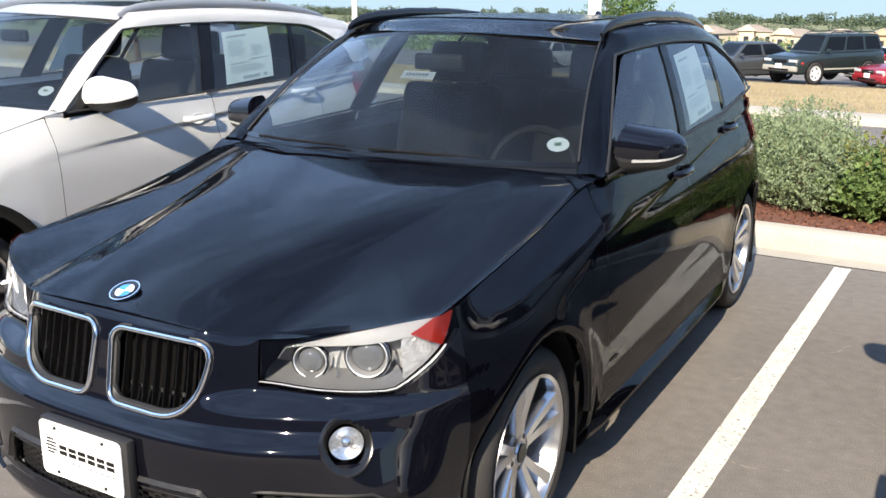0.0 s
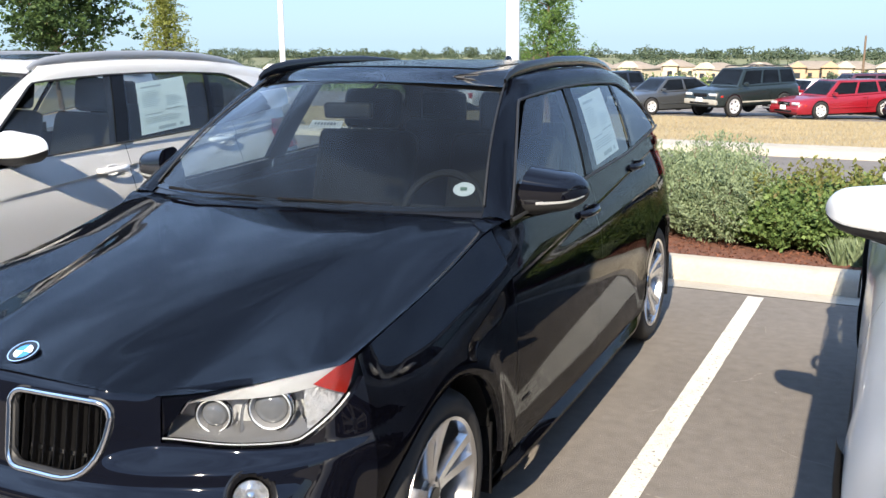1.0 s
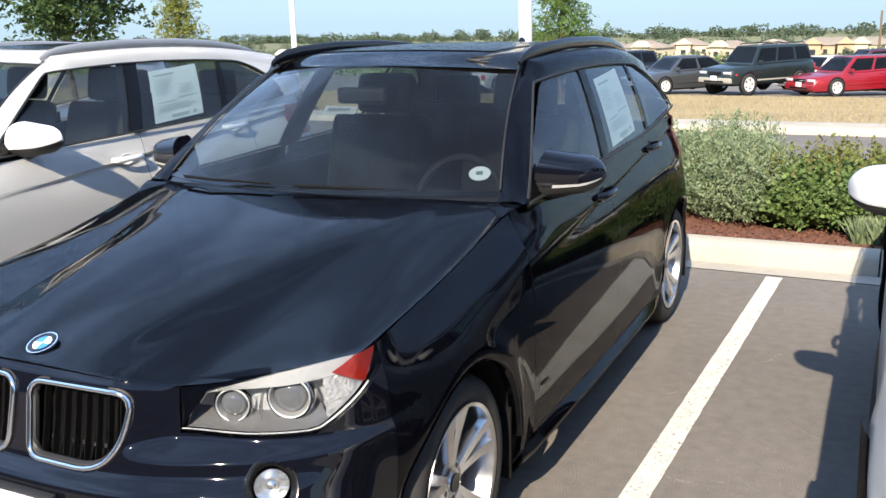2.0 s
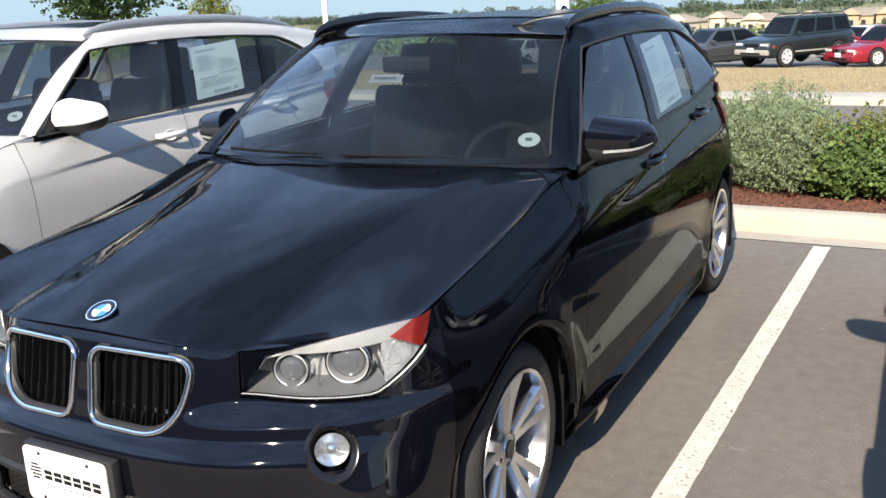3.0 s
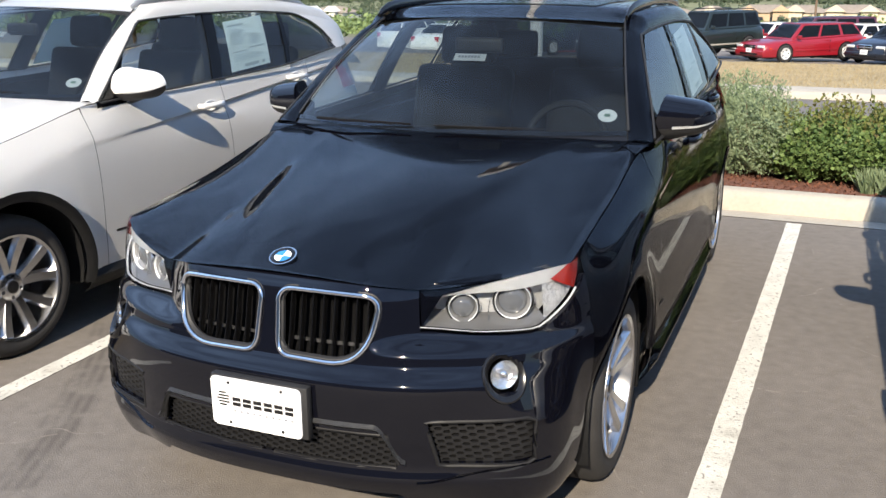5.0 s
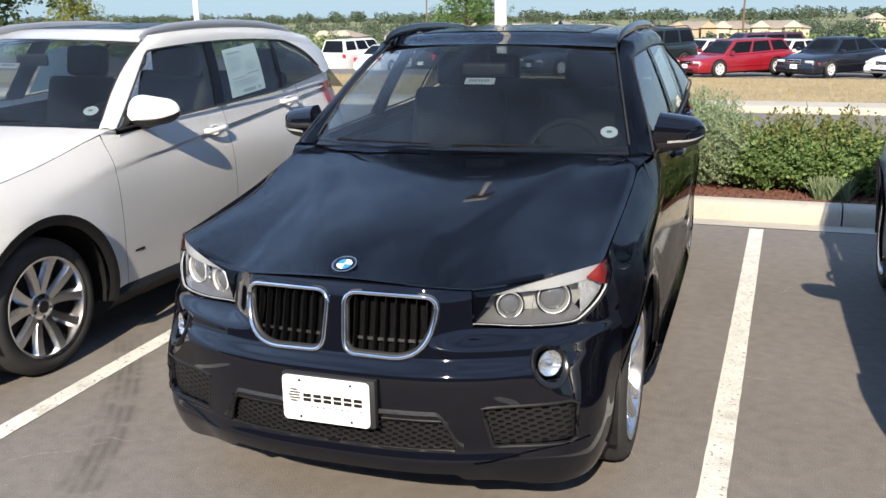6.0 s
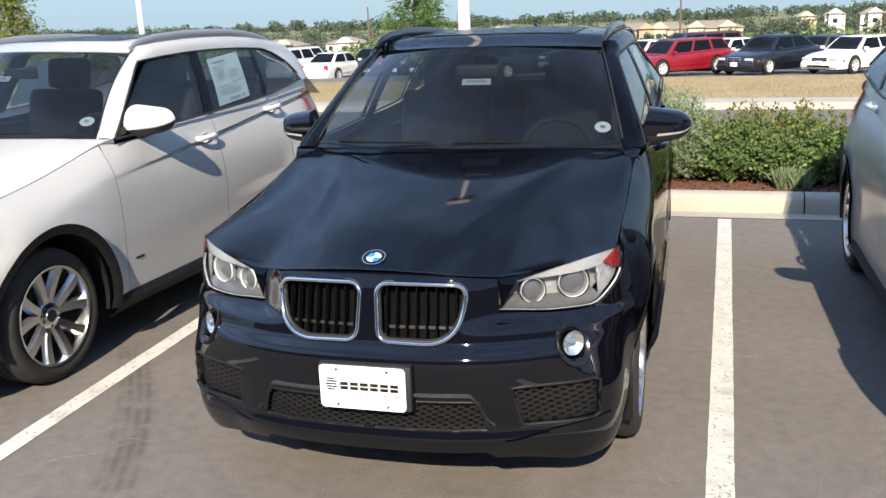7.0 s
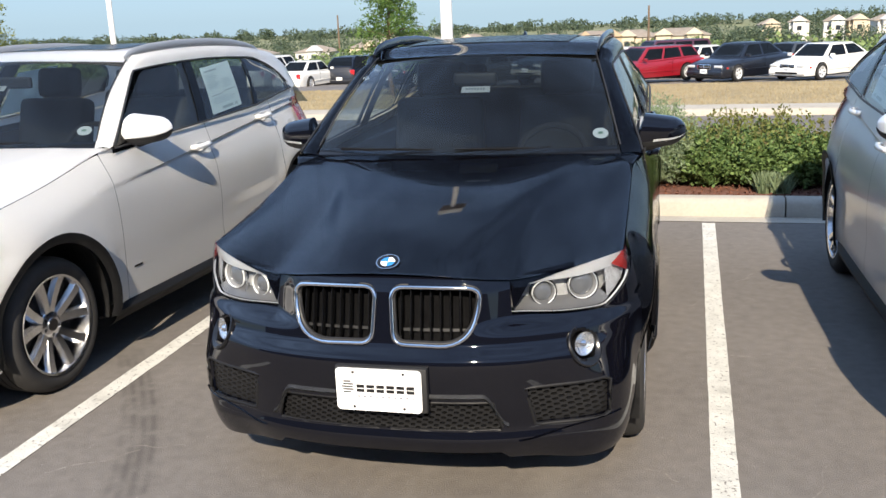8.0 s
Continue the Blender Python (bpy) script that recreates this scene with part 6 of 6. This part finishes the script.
def house(x, y, w, d, h, wall, seed, turn=0.0):
    rng = random.Random(seed)
    ho = thing("house", "cream and tan stucco two-storey house with tiled roof", "house", "distant houses")
    ho.matrix_world = Matrix.Translation((x, y, fall(y) - 0.5)) @ pose(0, 0, 0, 0, 0, turn)
    part("wall", box(w, d, h, (0, 0, h / 2)), wall, ho)
    bays = 2 if w > 14 else 1

    def roof(rx, rw, rd, rz, rh, cy, gable):
        bm = bmesh.new()
        o = 0.5
        b = [bm.verts.new(v) for v in ((rx - rw / 2 - o, cy - rd / 2 - o, rz), (rx + rw / 2 + o, cy - rd / 2 - o, rz), (rx + rw / 2 + o, cy + rd / 2 + o, rz), (rx - rw / 2 - o, cy + rd / 2 + o, rz))]
        if gable:
            t = [bm.verts.new(v) for v in ((rx, cy - rd / 2 - o, rz + rh), (rx, cy + rd / 2 + o, rz + rh))]
            bm.faces.new((b[0], b[3], t[1], t[0]))
            bm.faces.new((b[1], t[0], t[1], b[2]))
            bm.faces.new((b[0], t[0], b[1]))
            bm.faces.new((b[2], t[1], b[3]))
        else:
            inset_ = min(rw, rd) * 0.45
            t = [bm.verts.new(v) for v in ((rx - rw / 2 + inset_, cy, rz + rh), (rx + rw / 2 - inset_, cy, rz + rh))]
            bm.faces.new((b[0], b[1], t[1], t[0]))
            bm.faces.new((b[1], b[2], t[1]))
            bm.faces.new((b[2], b[3], t[0], t[1]))
            bm.faces.new((b[3], b[0], t[0]))
        bm.faces.new(b)
        bmesh.ops.recalc_face_normals(bm, faces=bm.faces[:])
        return bm
    part("roof", roof(0, w, d, h, 2.1, 0, False), TILE, ho)
    for i in range(bays):
        bx = (-w / 4 if i == 0 else w / 4) if bays == 2 else rng.uniform(-w / 5, w / 5)
        part("bay", box(4.2, 2.0, h + 0.4, (bx, -d / 2 - 0.9, (h + 0.4) / 2)), wall, ho)
        part("bay_gable", roof(bx, 4.2, 3.0, h + 0.4, 1.8, -d / 2 - 0.6, True), wall, ho)
        for fz in (0.28, 0.72):
            part("window", box(1.5, 0.1, 1.5, (bx, -d / 2 - 1.93, h * fz)), PANE, ho)
    for k in range(int(w // 3)):
        wx = -w / 2 + 1.6 + k * 3.0
        for fz in (0.28, 0.72):
            part("window", box(1.1, 0.1, 1.4, (wx, -d / 2 - 0.03, h * fz)), PANE, ho)
    return ho


WHITEWALL = mat("white_siding", (0.62, 0.60, 0.56), 0.85, vary=0.08, scale=0.4)
for i in range(9):
    r_ = random.Random(40 + i)
    house(-100 + i * 12.4 + r_.uniform(-2, 2), 285 + r_.uniform(-6, 14), r_.choice((12, 14, 17)), 10, r_.uniform(5.8, 7.0), STUCCO if r_.random() < 0.8 else STUCCO2, i, r_.uniform(-25, 25))
for i in range(8):
    r_ = random.Random(60 + i)
    house(31 + i * 9.3 + r_.uniform(-1.5, 1.5), 352 + r_.uniform(-6, 14), 6.6, 9, r_.uniform(6.4, 7.6), WHITEWALL if i % 3 else STUCCO, 60 + i, r_.uniform(-12, 12))
for i, x in enumerate((-205, -186, -164, -140, -118)):
    r_ = random.Random(80 + i)
    house(x, 290 + r_.uniform(-10, 10), r_.choice((12, 15)), 11, r_.uniform(4.6, 5.6), STUCCO if i % 2 else WHITEWALL, 80 + i, r_.uniform(-15, 15))


def woods(name, spots, size, material, label, per=70, leaf=0.5):
    """Far trees and brush, each a heap of leaf clumps of uneven outline."""
    rng = np.random.default_rng(len(spots) + 5)
    pts = []
    for x, y, w, h in spots:
        k = int(per * (0.6 + 0.4 * h / size))
        u = rng.normal(size=(k, 3))
        u /= np.linalg.norm(u, axis=1)[:, None]
        u *= rng.uniform(0.35, 1.0, (k, 1)) ** 0.33
        u *= 1 + 0.25 * np.sin(u[:, :1] * 8 + x)
        pts.append(np.stack([x + u[:, 0] * w, y + u[:, 1] * w * 0.6, fall(y) + h * (0.42 + 0.55 * u[:, 2])], 1))
    return tagged(leaf_cloud(name, np.concatenate(pts), leaf, material, None, rng, up=0.2, long=1.2), label, "trees", kind="stuff")


r_ = random.Random(77)
woods("far_woods", [(r_.uniform(-330, 260), r_.uniform(240, 300), r_.uniform(2.0, 3.8), r_.uniform(2.4, 5)) for _ in range(230)] + [(r_.uniform(-470, 380), r_.uniform(300, 440), r_.uniform(3, 6), r_.uniform(3.0, 6.5)) for _ in range(460)] + [(r_.uniform(-6, 34), r_.uniform(300, 345), r_.uniform(2.6, 4.6), r_.uniform(5, 8)) for _ in range(34)] + [(r_.uniform(30, 150), r_.uniform(370, 420), r_.uniform(3.5, 6), r_.uniform(7, 10)) for _ in range(60)], 5, FARTREE, "dark green trees among the distant houses", 260, 0.55)
woods("ridge_woods", [(r_.gauss(k * 46 - 760, 15), r_.uniform(560, 640), r_.uniform(4, 10), r_.uniform(2.5, 8.0)) for k in range(31) for _ in range(11)], 9, FARTREE, "wooded ridge on the skyline", 300, 1.0)
woods("brush", [(r_.uniform(-120, 130), r_.uniform(80, 150), r_.uniform(1.8, 4.0), r_.uniform(1.4, 2.8)) for _ in range(280)], 3, BRUSH, "pale green brush beyond the car park", 170, 0.36)


def utility_pole(x, y, h):
    p = thing("utility_pole", "dark wooden utility pole", "pole", "utility poles")
    part("shaft", shifted(lathe([(-0.5, 0.16), (h, 0.11)], 10, "Z"), Matrix.Translation((x, y, fall(y)))), BARK, p)
    return p


utility_pole(-3.4, 118.0, 7.0)
utility_pole(-48.9, 130.0, 7.9)

# ---------------------------------------------------------------- unseen wall added behind the camera to darken reflections
WALLGREY = mat("unseen_wall_grey", (0.20, 0.20, 0.21), 0.6, vary=0.1, scale=0.5)
tagged(part("unseen_wall", box(90, 0.6, 8.5, (4, -22, 4.25)), WALLGREY), "plain grey wall added out of view to darken reflections", "wall", kind="structure")


# ---------------------------------------------------------------- marks on the asphalt
rng_s = random.Random(4)
# pale scuffs
SCUFF = mat("pale_scuff", (0.24, 0.215, 0.19), 0.95, vary=0.2, scale=20)
speckle(SCUFF, (0.165, 0.145, 0.128), 30, 0.40, 0.58)
for k in range(26):
    x0, y0, a0 = rng_s.uniform(0.95, 2.0) if k < 18 else rng_s.uniform(-2.0, -0.9), rng_s.uniform(-1.2, 3.4), rng_s.uniform(0, math.pi)
    ln, w_ = rng_s.uniform(0.08, 0.4), rng_s.uniform(0.004, 0.010)
    ph = rng_s.uniform(0, 6)

    def streak(q, v):
        off = 0.012 * math.sin(9 * q + ph) + 0.02 * q * q * math.cos(ph) + w_ * (v - 0.5)
        return Vector((x0 + math.cos(a0) * ln * q - math.sin(a0) * off, y0 + math.sin(a0) * ln * q + math.cos(a0) * off, 0.0008))
    part("scuff", sheet(streak, lin(0, 1, 12), (0, 1), 0), SCUFF, part_lot, smooth=False)
